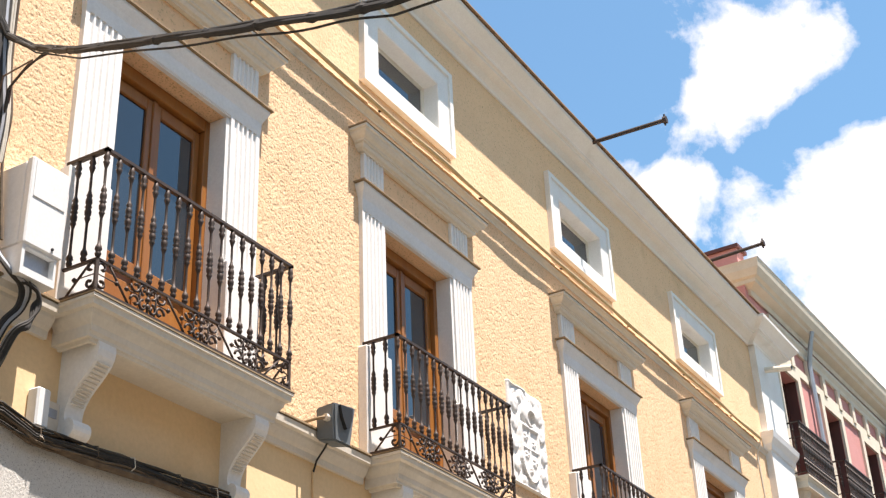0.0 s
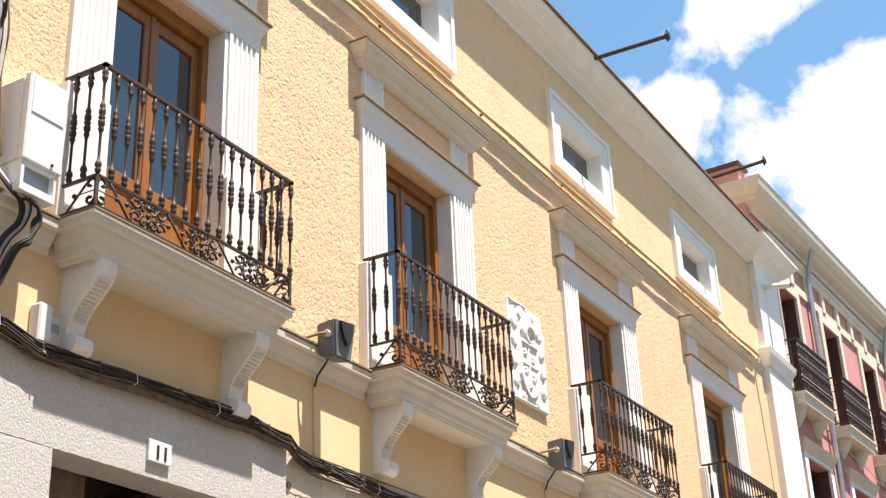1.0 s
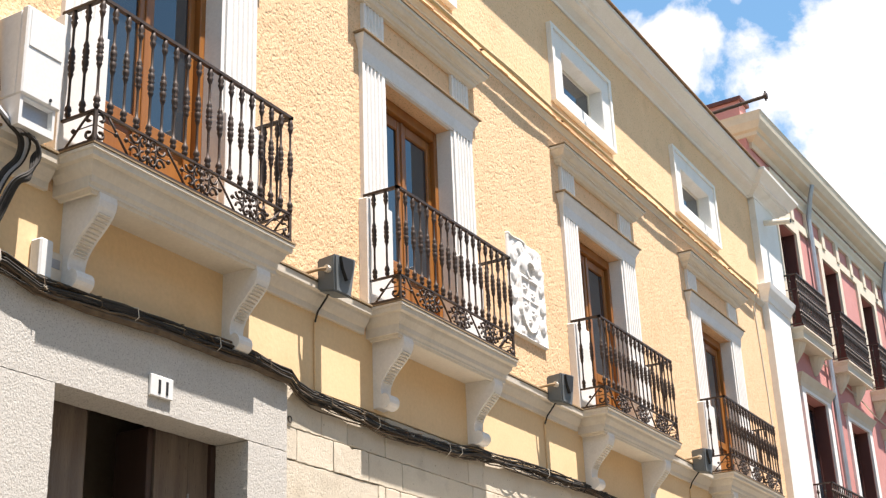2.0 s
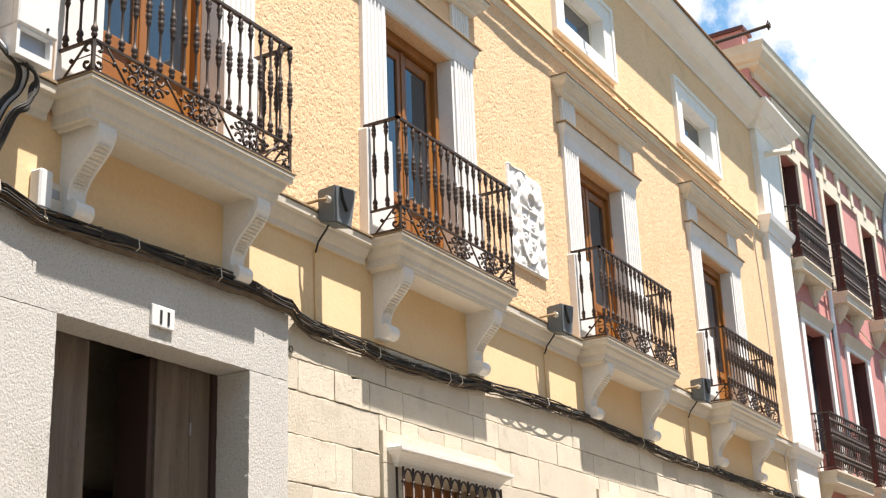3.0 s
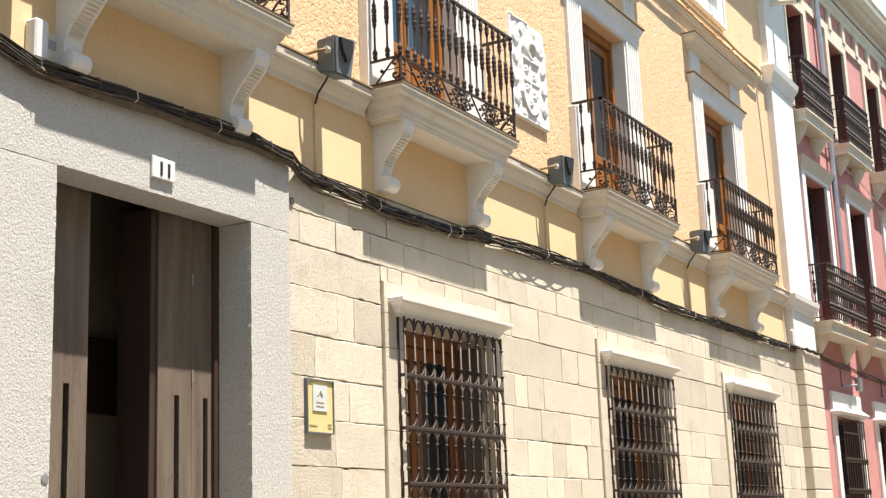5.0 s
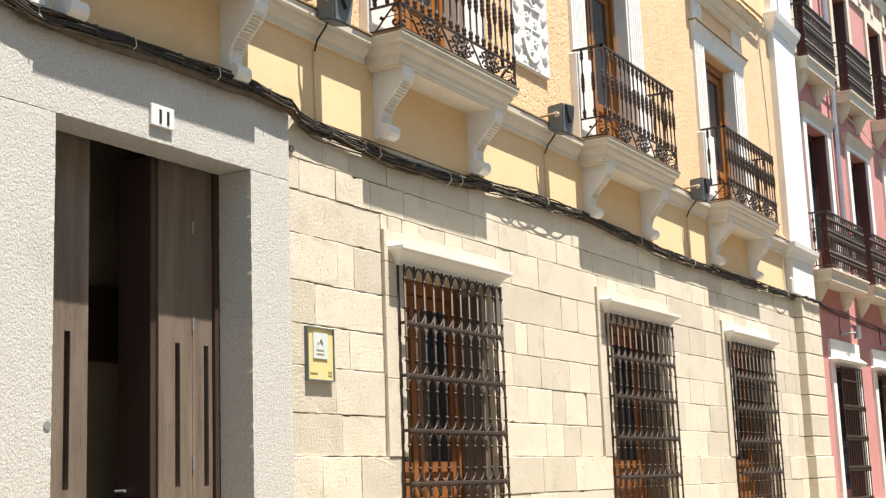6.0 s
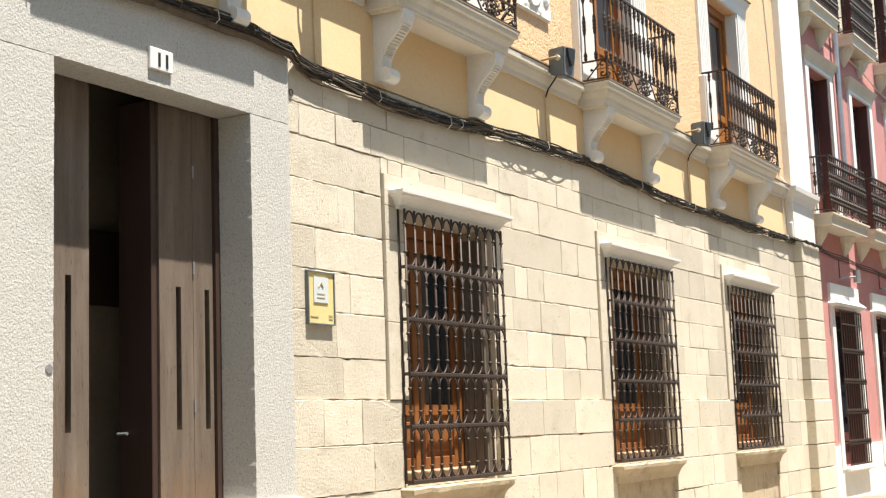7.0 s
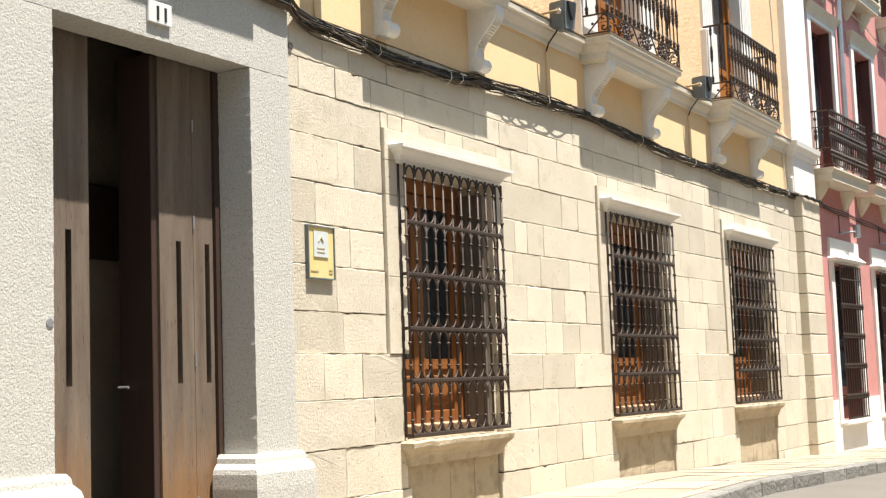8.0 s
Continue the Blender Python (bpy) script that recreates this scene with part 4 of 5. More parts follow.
bm = boxed(5.50, 5.64, 0.244, 0.34, 0.30, 3.96)
box(bm, 7.47, 7.66, 0.244, 0.34, 0.30, 3.96)
box(bm, 5.64, 7.47, 0.33, 0.40, 3.90, 3.96)
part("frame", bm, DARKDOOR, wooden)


def slotted_leaf(x0, x1, y, slot):
    return holed_wall(x0, x1, y, y + 0.05, 0.36, 3.95, [(slot - 0.026, slot + 0.026, 1.555, 2.555)])


for x0, x1, s in ((5.64, 6.235, 6.055), (6.90, 7.248, 7.095), (7.252, 7.465, 7.40)):
    part("leaf", slotted_leaf(x0, x1, 0.27, s), DOORWOOD, wooden)
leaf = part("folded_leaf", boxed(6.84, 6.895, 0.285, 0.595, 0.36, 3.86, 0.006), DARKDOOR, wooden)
bm = tube(bmesh.new(), [(6.84, 0.545, 1.54), (6.78, 0.545, 1.54), (6.775, 0.455, 1.54)], 0.011, 6)
part("handle", bm, ZINC, leaf, "chrome lever handle")
for z in (0.72, 1.72, 2.70, 3.4):
    part("hinge", tube(bmesh.new(), [(7.25, 0.262, z - 0.045), (7.25, 0.262, z + 0.045)], 0.008, 6), ZINC, wooden)

# ---- small things on the yellow house ----
def cabinet():
    top = thing("meter_cabinet", Matrix.Translation((5.1, -0.1, 5.3)), label="white plastic meter cabinet fixed beside the balcony", category="cabinet")
    part("body", boxed(4.965, 5.275, -0.22, 0.0, 5.50, 6.10, 0.008), BOXWHITE, top)
    dr = part("door", boxed(4.958, 5.282, -0.285, -0.224, 5.49, 6.115, 0.01), BOXWHITE, top)
    part("panel", boxed(4.985, 5.255, -0.291, -0.284, 5.83, 6.09, 0.002), BOXWHITE, dr)
    part("lock", tube(bmesh.new(), [(5.19, -0.284, 5.53), (5.19, -0.294, 5.53)], 0.010, 8), BLACK, dr)
    part("lower_box", holed_wall(4.965, 5.255, -0.27, 0.0, 5.285, 5.49, [(4.99, 5.235, 5.335, 5.475)]), BOXWHITE, top)
    part("recess_back", boxed(4.97, 5.25, -0.225, -0.20, 5.29, 5.488), ZINC, top)


cabinet()
jb = thing("junction_box", Matrix.Translation((5.42, 0, 4.45)), label="small white plastic junction box on the ochre band", category="box")
part("cover", boxed(5.38, 5.49, -0.10, 0.0, 4.46, 4.72, 0.012), BOXWHITE, jb)
part("base", boxed(5.48, 5.64, -0.03, 0.0, 4.45, 4.69, 0.006), LEDGE, jb)
part("label_bar", boxed(5.52, 5.61, -0.034, -0.029, 4.58, 4.64), ZINC, jb)
jb = thing("junction_box", Matrix.Translation((22.0, 0, 4.45)), label="small white junction box beside the corner pilaster", category="box")
part("cover", boxed(21.86, 22.04, -0.11, 0.0, 4.44, 4.70, 0.012), BOXWHITE, jb)


def floodlight(x):
    """A dark boxy projector with a notched front, on an arm from the wall."""
    top = thing("projector_box", Matrix.Translation((x, -0.2, LEDGE_TOP)), label="dark grey projector box on a short arm above the ledge", category="projector", group="projectors on the ledge")
    bm = bmesh.new()
    y0, y1, z0, z1 = -0.34, -0.13, 5.17, 5.51
    v = [(-0.085, y0 + 0.045, z0 + 0.01), (0.105, y0 + 0.015, z0 - 0.005), (0.12, y1, z0 + 0.04), (-0.105, y1, z0 + 0.04),
         (-0.13, y0 + 0.02, z1 - 0.02), (0.145, y0 - 0.01, z1 + 0.005), (0.13, y1, z1 - 0.02), (-0.12, y1, z1 - 0.03)]
    vs = [bm.verts.new((x + p[0], p[1], p[2])) for p in v]
    for q in ((3, 2, 1, 0), (4, 5, 6, 7), (0, 1, 5, 4), (1, 2, 6, 5), (2, 3, 7, 6), (3, 0, 4, 7)):
        bm.faces.new([vs[k] for k in q])
    bmesh.ops.bevel(bm, geom=list(bm.edges), offset=0.014, segments=2, affect="EDGES")
    body = part("body", bm, GREYBOX, top)
    bm = bmesh.new()
    pts = [(-0.075, z1 - 0.035), (0.10, z1 - 0.02), (0.095, z1 - 0.10), (0.06, z0 + 0.14), (0.015, z0 + 0.12), (-0.045, z1 - 0.13)]
    front = [bm.verts.new((x + px, -0.350, pz)) for px, pz in pts]
    back = [bm.verts.new((x + px, -0.310, pz)) for px, pz in pts]
    bm.faces.new(front)
    for k in range(6):
        bm.faces.new((front[k], front[(k + 1) % 6], back[(k + 1) % 6], back[k]))
    part("front_notch", bm, BLACK, body)
    part("arm", tube(bmesh.new(), [(x - 0.14, -0.24, 5.37), (x - 0.17, -0.20, 5.365), (x - 0.20, -0.004, 5.345)], [0.020, 0.014, 0.014], 8), LIP, top)
    part("knuckle", tube(bmesh.new(), [(x - 0.11, -0.25, 5.37), (x - 0.15, -0.245, 5.37)], 0.030, 10), LEDGE, top)
    part("wire", tube(bmesh.new(), [(x - 0.02, -0.22, 5.22), (x - 0.01, -0.17, 5.20), (x + 0.0, -0.14, 5.17), (x + 0.0, -0.06, 5.08), (x + 0.02, -0.016, 5.0)], 0.009, 5), CABLE, top)
    part("painted_wire", tube(bmesh.new(), [(x + 0.02, -0.012, 5.02), (x + 0.022, -0.012, 4.7), (x + 0.03, -0.012, 4.40)], 0.009, 5), SMOOTH, top, "wire painted over in the wall's ochre")


for x in (8.40, 12.66, 17.10):
    floodlight(x)


def relief():
    """A carved armorial tablet: a slab with a rimmed shield, a helmet above it and curling leaves round it."""
    nx, nz = 84, 112
    x0, x1, z0, z1 = 12.0, 12.86, 5.87, 7.03
    curls = [(-0.74, -0.62, 0.20), (-0.78, -0.22, 0.19), (-0.76, 0.18, 0.20), (-0.70, 0.58, 0.22), (0.78, -0.60, 0.18), (0.80, -0.20, 0.18), (0.79, 0.20, 0.19), (0.66, 0.60, 0.24),
             (-0.30, 0.80, 0.20), (0.28, 0.84, 0.18), (-0.35, -0.88, 0.15), (0.35, -0.88, 0.15)]
    charges = [(-0.20, 0.02, 0.13), (0.24, -0.06, 0.12), (-0.18, -0.34, 0.12), (0.24, -0.42, 0.15), (0.0, -0.62, 0.10)]
    bm = bmesh.new()
    grid = []
    for j in range(nz + 1):
        row = []
        for i in range(nx + 1):
            u, v = i / nx * 2 - 1, j / nz * 2 - 1
            edge = min(1 - abs(u), 1 - abs(v))
            h = 0.030 + 0.008 * noise.noise(Vector((u * 11, v * 11, 0.5)))
            half = 0.52 if v > -0.35 else 0.52 * math.sqrt(max(0.0, 1 - ((v + 0.35) / 0.50) ** 2))
            inside = min(half - abs(u), 0.26 - v) if v > -0.85 else -1
            if inside > 0:
                h = 0.062 if inside < 0.075 else 0.040
                if inside >= 0.075:
                    h += 0.012 if abs(u) < 0.025 or abs(v + 0.20) < 0.02 else 0
                    for cu, cv, r in charges:
                        d = math.hypot(u - cu, (v - cv) * 1.3) / r
                        if d < 1:
                            h += 0.020 * math.sqrt(1 - d * d) * (0.6 + 0.4 * math.cos(5 * math.atan2(v - cv, u - cu)))
            else:
                for cu, cv, r in curls:
                    dx, dz = u - cu, (v - cv) * 1.3
                    d = math.hypot(dx, dz) / r
                    if d < 1:
                        h = max(h, 0.032 + 0.024 * math.sqrt(1 - d * d) * (0.85 + 0.5 * noise.noise(Vector((u * 8, v * 8, 2)))))
            d = math.hypot(u / 0.40, (v - 0.50) / 0.27)
            if d < 1:
                h = 0.044 + 0.040 * math.sqrt(1 - d * d)
                if math.hypot((u - 0.10) / 0.24, (v - 0.42) / 0.13) < 1:
                    h -= 0.050
            if edge < 0.045:
                h = 0.046 if u < 0 or v < 0.6 else 0.030
            if edge < 0.001:
                h = 0.0
            px, pz = u, v
            if v > 0.9 and u > -0.9:
                pz = v - 0.035 * (v - 0.9) / 0.1 * (1 + math.sin(u * 6.5)) / 2 - 0.10 * max(0, u - 0.55) * (v - 0.9) / 0.1
            if u > 0.9:
                px = u - 0.03 * (u - 0.9) / 0.1 * (1 + math.sin(v * 9))
            row.append(bm.verts.new((x0 + (x1 - x0) * (px + 1) / 2, -h, z0 + (z1 - z0) * (pz + 1) / 2)))
        grid.append(row)
    for j in range(nz):
        for i in range(nx):
            bm.faces.new((grid[j][i], grid[j][i + 1], grid[j + 1][i + 1], grid[j + 1][i]))
    whole("stone_relief", bm, WHITE, smooth=True, label="white carved stone relief tablet with a shield, on ochre stucco", category="relief")


relief()

plate = thing("number_plate", Matrix.Translation((6.55, -0.07, 3.94)), label="white enamel number plate with two dark bars", category="plate")
part("tile", boxed(6.44, 6.665, -0.085, -0.061, 3.942, 4.09, 0.004), BOXWHITE, plate)
for x in (6.525, 6.60):
    part("bar", boxed(x - 0.011, x + 0.011, -0.089, -0.084, 3.965, 4.06), BLACK, plate)
sign = thing("wall_sign", Matrix.Translation((8.4, -0.01, 2.33)), label="framed brass sign with a pale blue panel and plain bars", category="sign")
part("frame", holed_wall(8.222, 8.578, -0.04, -0.006, 2.328, 2.744, [(8.232, 8.568, 2.338, 2.734)]), GREYBOX, sign)
part("panel", boxed(8.230, 8.570, -0.028, -0.008, 2.336, 2.736), BRASS, sign)
part("inset", boxed(8.30, 8.49, -0.036, -0.029, 2.50, 2.70), PALEBLUE, sign)
for x0, x1, z in ((8.34, 8.44, 2.565), (8.34, 8.44, 2.535)):
    part("text_bar", boxed(x0, x1, -0.039, -0.0355, z, z + 0.008), GOLDBAR, sign)
for x0, x1, z in ((8.26, 8.36, 2.385), (8.50, 8.55, 2.40), (8.50, 8.55, 2.375)):
    part("text_bar", boxed(x0, x1, -0.032, -0.0275, z, z + 0.010), GOLDBAR, sign)
part("emblem", tube(bmesh.new(), [(8.36, -0.037, 2.62), (8.39, -0.037, 2.66), (8.42, -0.037, 2.62), (8.39, -0.037, 2.645)], 0.006, 5), GOLDBAR, sign)
part_ring = tube(bmesh.new(), arc(8.09, 4.12, 0.024, 0.024, 0, 2 * math.pi, -0.012, 12), 0.004, 5)
whole("wall_ring", part_ring, IRON, label="small iron ring in the limestone wall", category="ring")
whole("stone_plug", tube(bmesh.new(), [(5.585, -0.055, 1.93), (5.585, -0.066, 1.93)], 0.028, 10), ZINC, label="round grey plug in the granite jamb", category="plug")

# cable bundle along the wall
RUN = [(4.2, 4.52), (5.10, 4.47), (5.37, 4.40), (5.8, 4.42), (6.3, 4.445), (6.9, 4.45), (7.4, 4.46), (7.96, 4.42), (8.33, 4.35), (8.98, 4.335), (9.5, 4.305), (10.5, 4.325), (11.2, 4.39), (12.3, 4.44), (13.6, 4.455), (14.5, 4.41), (16.4, 4.36), (18.7, 4.37), (21.6, 4.41), (22.1, 4.42)]
rng = random.Random(8)
bundle = thing("cable_bundle", Matrix.Translation((12, -0.05, 4.4)), label="sagging bundle of black cables pinned along the wall", category="cables")


def along(dz, dy, wob, seed):
    r = random.Random(seed)
    out = []
    ph = r.uniform(0, 6)
    for (xa, za), (xb, zb) in zip(RUN, RUN[1:]):
        n = max(2, int((xb - xa) / 0.13))
        for k in range(n):
            f = k / n
            x = xa + (xb - xa) * f
            s = f * f * (3 - 2 * f)
            out.append((x, -0.02 - abs(dy + wob * 0.4 * math.sin(x * 2.3 + ph)) - (0.06 if x < 8.02 else 0), za + (zb - za) * s + dz + wob * math.sin(x * 1.7 + ph) + wob * 0.7 * math.sin(x * 5.1 + ph * 2) + wob * 0.35 * math.sin(x * 13 + ph * 3)))
    out.append((22.15, -0.05, 4.42 + dz))
    return out


for k in range(24):
    part("cable", tube(bmesh.new(), along(rng.uniform(-0.045, 0.045), rng.uniform(0.0, 0.045), rng.uniform(0.006, 0.024), k), rng.choice((0.004, 0.005, 0.007, 0.009)), 5), rng.choice((CABLE, CABLE, BROWNCABLE)), bundle)
for k in range(46):
    x = 4.6 + 17.3 * (k + rng.uniform(0, 0.8)) / 46
    z = next(za + (zb - za) * (x - xa) / (xb - xa) for (xa, za), (xb, zb) in zip(RUN, RUN[1:]) if xa <= x <= xb)
    y = -0.035 - (0.06 if x < 8.02 else 0)
    part("cable_tie", tube(bmesh.new(), [(x, y + 0.02, z + 0.05), (x + 0.006, y - 0.045, z + 0.035), (x + 0.012, y - 0.05, z - 0.03), (x + 0.004, y, z - rng.uniform(0.06, 0.085))], 0.004, 4), rng.choice((BROWNCABLE, BROWNCABLE, CABLE, LEDGE)), bundle)
for k in range(84):
    x = rng.uniform(5.0, 21.9)
    z = next(za + (zb - za) * (x - xa) / (xb - xa) for (xa, za), (xb, zb) in zip(RUN, RUN[1:]) if xa <= x <= xb)
    y = -0.065 - (0.06 if x < 8.02 else 0)
    dz, l = rng.uniform(-0.05, 0.04), rng.uniform(0.04, 0.16)
    fray = eased([(x, y + 0.01, z + dz), (x + l * 0.4, y - rng.uniform(0, 0.014), z + dz + rng.uniform(-0.02, 0.012)), (x + l, y + 0.008, z + dz + rng.uniform(-0.035, 0.02))], 3)
    part("frayed_tape", tube(bmesh.new(), fray, rng.uniform(0.0025, 0.006), 4), LEDGE if k % 5 == 0 else BROWNCABLE, bundle)
part("conduit", tube(bmesh.new(), [p for p in along(-0.055, 0.015, 0.012, 52) if 5.2 < p[0] < 8.0], 0.028, 6), BROWNCABLE, bundle, "brown painted conduit under the cables")
part("cable", tube(bmesh.new(), along(-0.070, 0.02, 0.016, 40), 0.007, 5), BROWNCABLE, bundle, "old brown cable under the bundle")
for xa, xb, d in ((8.15, 8.75, 0.05), (11.45, 12.0, 0.035), (11.6, 12.4, 0.055), (11.85, 12.5, 0.03), (12.1, 12.9, 0.05), (12.5, 13.2, 0.03), (15.7, 16.5, 0.05), (16.0, 16.9, 0.03), (20.9, 21.8, 0.07)):
    pts = []
    for i in range(13):
        f = i / 12
        pts.append((xa + (xb - xa) * f, -0.05 - 0.025 * math.sin(f * math.pi), 4.385 - d * math.sin(f * math.pi) + 0.006 * math.sin(9 * f + xa * 5)))
    part("loop", tube(bmesh.new(), pts, 0.005, 5), CABLE, bundle, "slack loop of cable")
for k in range(9):
    pts = [(22.1, -0.05, 4.42), (22.2, -0.16, 4.40 + 0.02 * k / 9)] + [(22.3 + 0.14 * i, -0.17 - 0.02 * ((i + k) % 3), 4.40 + 0.02 * math.sin(i * 2.1 + k)) for i in range(8)]
    if k < 5:
        part("cable", tube(bmesh.new(), pts, 0.012, 5), CABLE, bundle)
part("board", boxed(4.2, 7.95, -0.075, -0.001, 4.425, 4.452), DOORWOOD, bundle, "narrow brown batten behind the cables")

bunch = thing("hanging_cables", Matrix.Translation((4.8, -0.1, 5.0)), label="tangle of black and grey cables down the stucco", category="cables")
for k in range(7):
    o = 0.018 * (k - 3)
    pts = [(4.76 + o, -0.05 - 0.01 * k, 7.6), (4.81 + o, -0.06, 6.9), (4.86 + o * 0.6, -0.06 - 0.006 * k, 6.45), (4.86 + o * 0.8, -0.06, 6.1), (4.89 + o, -0.10, 5.55), (4.99 + o, -0.19, 5.32), (5.10 + o, -0.20 - 0.01 * k, 5.24), (5.12 + o, -0.17, 5.12), (5.03 + o, -0.15, 4.98), (4.96 + o, -0.12, 4.75), (4.93, -0.08, 4.50)]
    if k > 3:
        pts = pts[:4] if k < 6 else pts[:5]
    part("cable", tube(bmesh.new(), eased(pts), (0.014, 0.011, 0.016, 0.012, 0.009, 0.009, 0.010)[k], 6), (CABLE, CABLE, ZINC, CABLE, LEDGE, LEDGE, BROWNCABLE)[k], bunch)
for k in range(4):
    o = 0.016 * k
    part("cable", tube(bmesh.new(), eased([(5.02 + o, -0.20 - o, 5.26), (5.12 + o, -0.25, 5.25 - o), (5.17 - o * 0.4, -0.26 + o, 5.14), (5.12, -0.24, 5.03 - o), (5.02 + o, -0.20, 4.93), (4.97 + o, -0.14, 4.72), (4.95, -0.09, 4.50)]), 0.010 + 0.002 * (k % 2), 6), CABLE, bunch)
over = thing("overhead_cable", Matrix.Translation((4.76, -0.12, 6.86)), label="thick black cable bundle spanning out over the street", category="cables")
base = [(4.66, -0.05, 7.5), (4.72, -0.06, 7.16), (4.79, -0.08, 7.04), (4.74, -0.4, 6.78), (4.49, -0.9, 6.4), (4.2, -1.4, 6.01), (3.97, -2.2, 5.6), (3.84, -2.8, 5.33), (3.76, -3.3, 5.13), (3.76, -3.7, 5.03), (4.11, -6.2, 5.18), (4.46, -9.2, 5.93)]
span = []
for p, q in zip(base, base[1:]):
    for k in range(6):
        span.append(Vector(p).lerp(Vector(q), k / 6))
for k, (dy, dz, r) in enumerate(((0, 0, 0.020), (0.014, 0.012, 0.014), (-0.012, -0.014, 0.013), (0.0, 0.020, 0.010), (0.03, -0.034, 0.006))):
    w = 0.005
    part("cable", tube(bmesh.new(), [(v.x + dy + w * math.sin(0.8 * i + 2 * k), v.y, v.z + dz * (1 if k < 4 else min(1, i / 30)) + w * math.sin(0.7 * i + k)) for i, v in enumerate(span)], r, 7), CABLE, over)
for i in range(20, 58, 4):
    d = (span[i + 1] - span[i]).normalized() * 0.035
    part("lashing", tube(bmesh.new(), [span[i] - d, span[i], span[i] + d], [0.018, 0.027, 0.018], 8), CABLE, over)
for k in range(3):
    part("branch_cable", tube(bmesh.new(), [(4.74 - 0.012 * k, -0.55, 6.67 - 0.000 * k), (4.80 - 0.012 * k, -0.30, 6.72 - 0.030 * k), (4.84 - 0.012 * k, -0.12, 6.66 - 0.030 * k), (4.88 - 0.012 * k, -0.07, 6.47 - 0.030 * k), (4.90 - 0.012 * k, -0.06, 6.27 - 0.030 * k)], 0.006 + 0.001 * k, 5), CABLE if k else SHUTTER, over)
part("stay", tube(bmesh.new(), [(4.80, -0.06, 6.55), (4.62, -0.30, 6.52), (4.45, -0.75, 6.36)], 0.006, 5), IRON, over)

# iron spouts and pipes
for x, y, z, y1, z1 in ((14.42, -0.10, 11.25, -1.43, 11.22), (19.06, 0.0, 11.40, -1.29, 11.465)):
    sp = thing("roof_spout", Matrix.Translation((x, y, z)), label="long dark iron spout jutting from the roof edge", category="spout", group="roof spouts")
    part("pipe", tube(bmesh.new(), [(x, y, z), (x, y1, z1)], 0.030, 8), IRON, sp)
    part("collar", tube(bmesh.new(), [(x, y1 + 0.02, z1), (x, y1 - 0.03, z1)], 0.055, 8), IRON, sp)
    part("hook", tube(bmesh.new(), [(x, y1 - 0.0, z1 - 0.08), (x, y1 - 0.0, z1 + 0.09)], 0.014, 6), IRON, sp)
sp = thing("rain_spout", Matrix.Translation((22.5, -0.12, 10.4)), label="pale clay rain spout out of the corner pilaster", category="spout")
part("pipe", tube(bmesh.new(), [(22.36, -0.05, 10.69), (22.36, -0.60, 10.61)], 0.055, 10), LEDGE, sp)
part("mouth", tube(bmesh.new(), [(22.36, -0.598, 10.611), (22.36, -0.606, 10.609)], 0.042, 10), BLACK, sp)
whole("wall_cable", tube(bmesh.new(), [(21.30, -0.131, 9.04), (21.34, -0.02, 8.80), (21.42, -0.02, 8.0), (21.5, -0.02, 7.2), (21.52, -0.02, 6.4), (21.6, -0.02, 5.45), (21.62, -0.13, 5.3), (21.64, -0.02, 5.05), (21.7, -0.02, 4.7), (21.72, -0.03, 4.45)], 0.012, 5), LEDGE, label="thin painted-over cable down the stucco", category="cable")

# ---- the pink house ----
PK = pose(23.4, 0.0, 0.0, 0, 0, -2.3)
pink = thing("pink_house", PK, local=True, label="dusky pink three-storey house with cream trim and iron balconies", category="house")
TOPS = [0.80 + 2.74 * k for k in range(5)]
MIDS = [1.12 + 2.82 * k for k in range(5)]
LOWS = [1.70 + 2.84 * k for k in range(5)]
TW, MW, LW = 0.55, 0.66, 0.74
holes = [(c - TW, c + TW, 8.98, 11.27) for c in TOPS] + [(c - MW, c + MW, 5.02, 7.86) for c in MIDS] + [(c - LW, c + LW, 0.55, 3.42) for c in LOWS]
part("wall", holed_wall(-0.02, 16.5, 0.0, 0.35, -0.8, 12.9, holes), PINK, pink)
bm = boxed(-0.02, 16.5, 6.0, 6.2, -0.8, 12.35)
box(bm, 16.3, 16.5, 0.35, 6.0, -0.8, 12.35)
box(bm, -0.9, -0.02, 0.0, 6.2, 11.3, 12.9)
part("side_wall", bm, PINK, pink)
part("stone_base", holed_wall(-0.02, 16.5, -0.03, -0.001, -0.8, 0.93, [(h[0], h[1], h[2], 2) for h in holes if h[2] < 1]), WHITE, pink, "whitewashed base course")
part("cornice", sweep(bmesh.new(), [(-0.72, 6.2), (-0.72, -0.02), (16.5, -0.02)], [(0.0, 12.36), (0.03, 12.36), (0.05, 12.46), (0.20, 12.53), (0.21, 12.60), (0.27, 12.63), (0.34, 12.76), (0.36, 12.88), (0.38, 12.93), (0.0, 12.95)]), CREAM, pink, "broad cream eaves cornice")
part("frieze", sweep(bmesh.new(), [(-0.02, -0.001), (16.5, -0.001)], [(0.0, 11.98), (0.05, 11.98), (0.06, 12.08), (0.10, 12.15), (0.10, 12.22), (0.0, 12.22)]), CREAM, pink)
part("frieze_low", boxed(0.0, 16.5, -0.045, -0.001, 11.44, 11.62), CREAM, pink)
for k in range(16):
    u = 0.12 + k * 1.0
    part("frieze_block", boxed(u, u + 0.18, -0.075, -0.001, 11.52, 11.98, 0.01), CREAM, pink)
part("parapet", boxed(-1.0, -0.62, 0.02, 6.0, 12.90, 13.28), PINK, pink)
part("parapet_cap", boxed(-1.06, -0.56, -0.04, 6.0, 13.28, 13.35), SHUTTER, pink)
bm = bmesh.new()
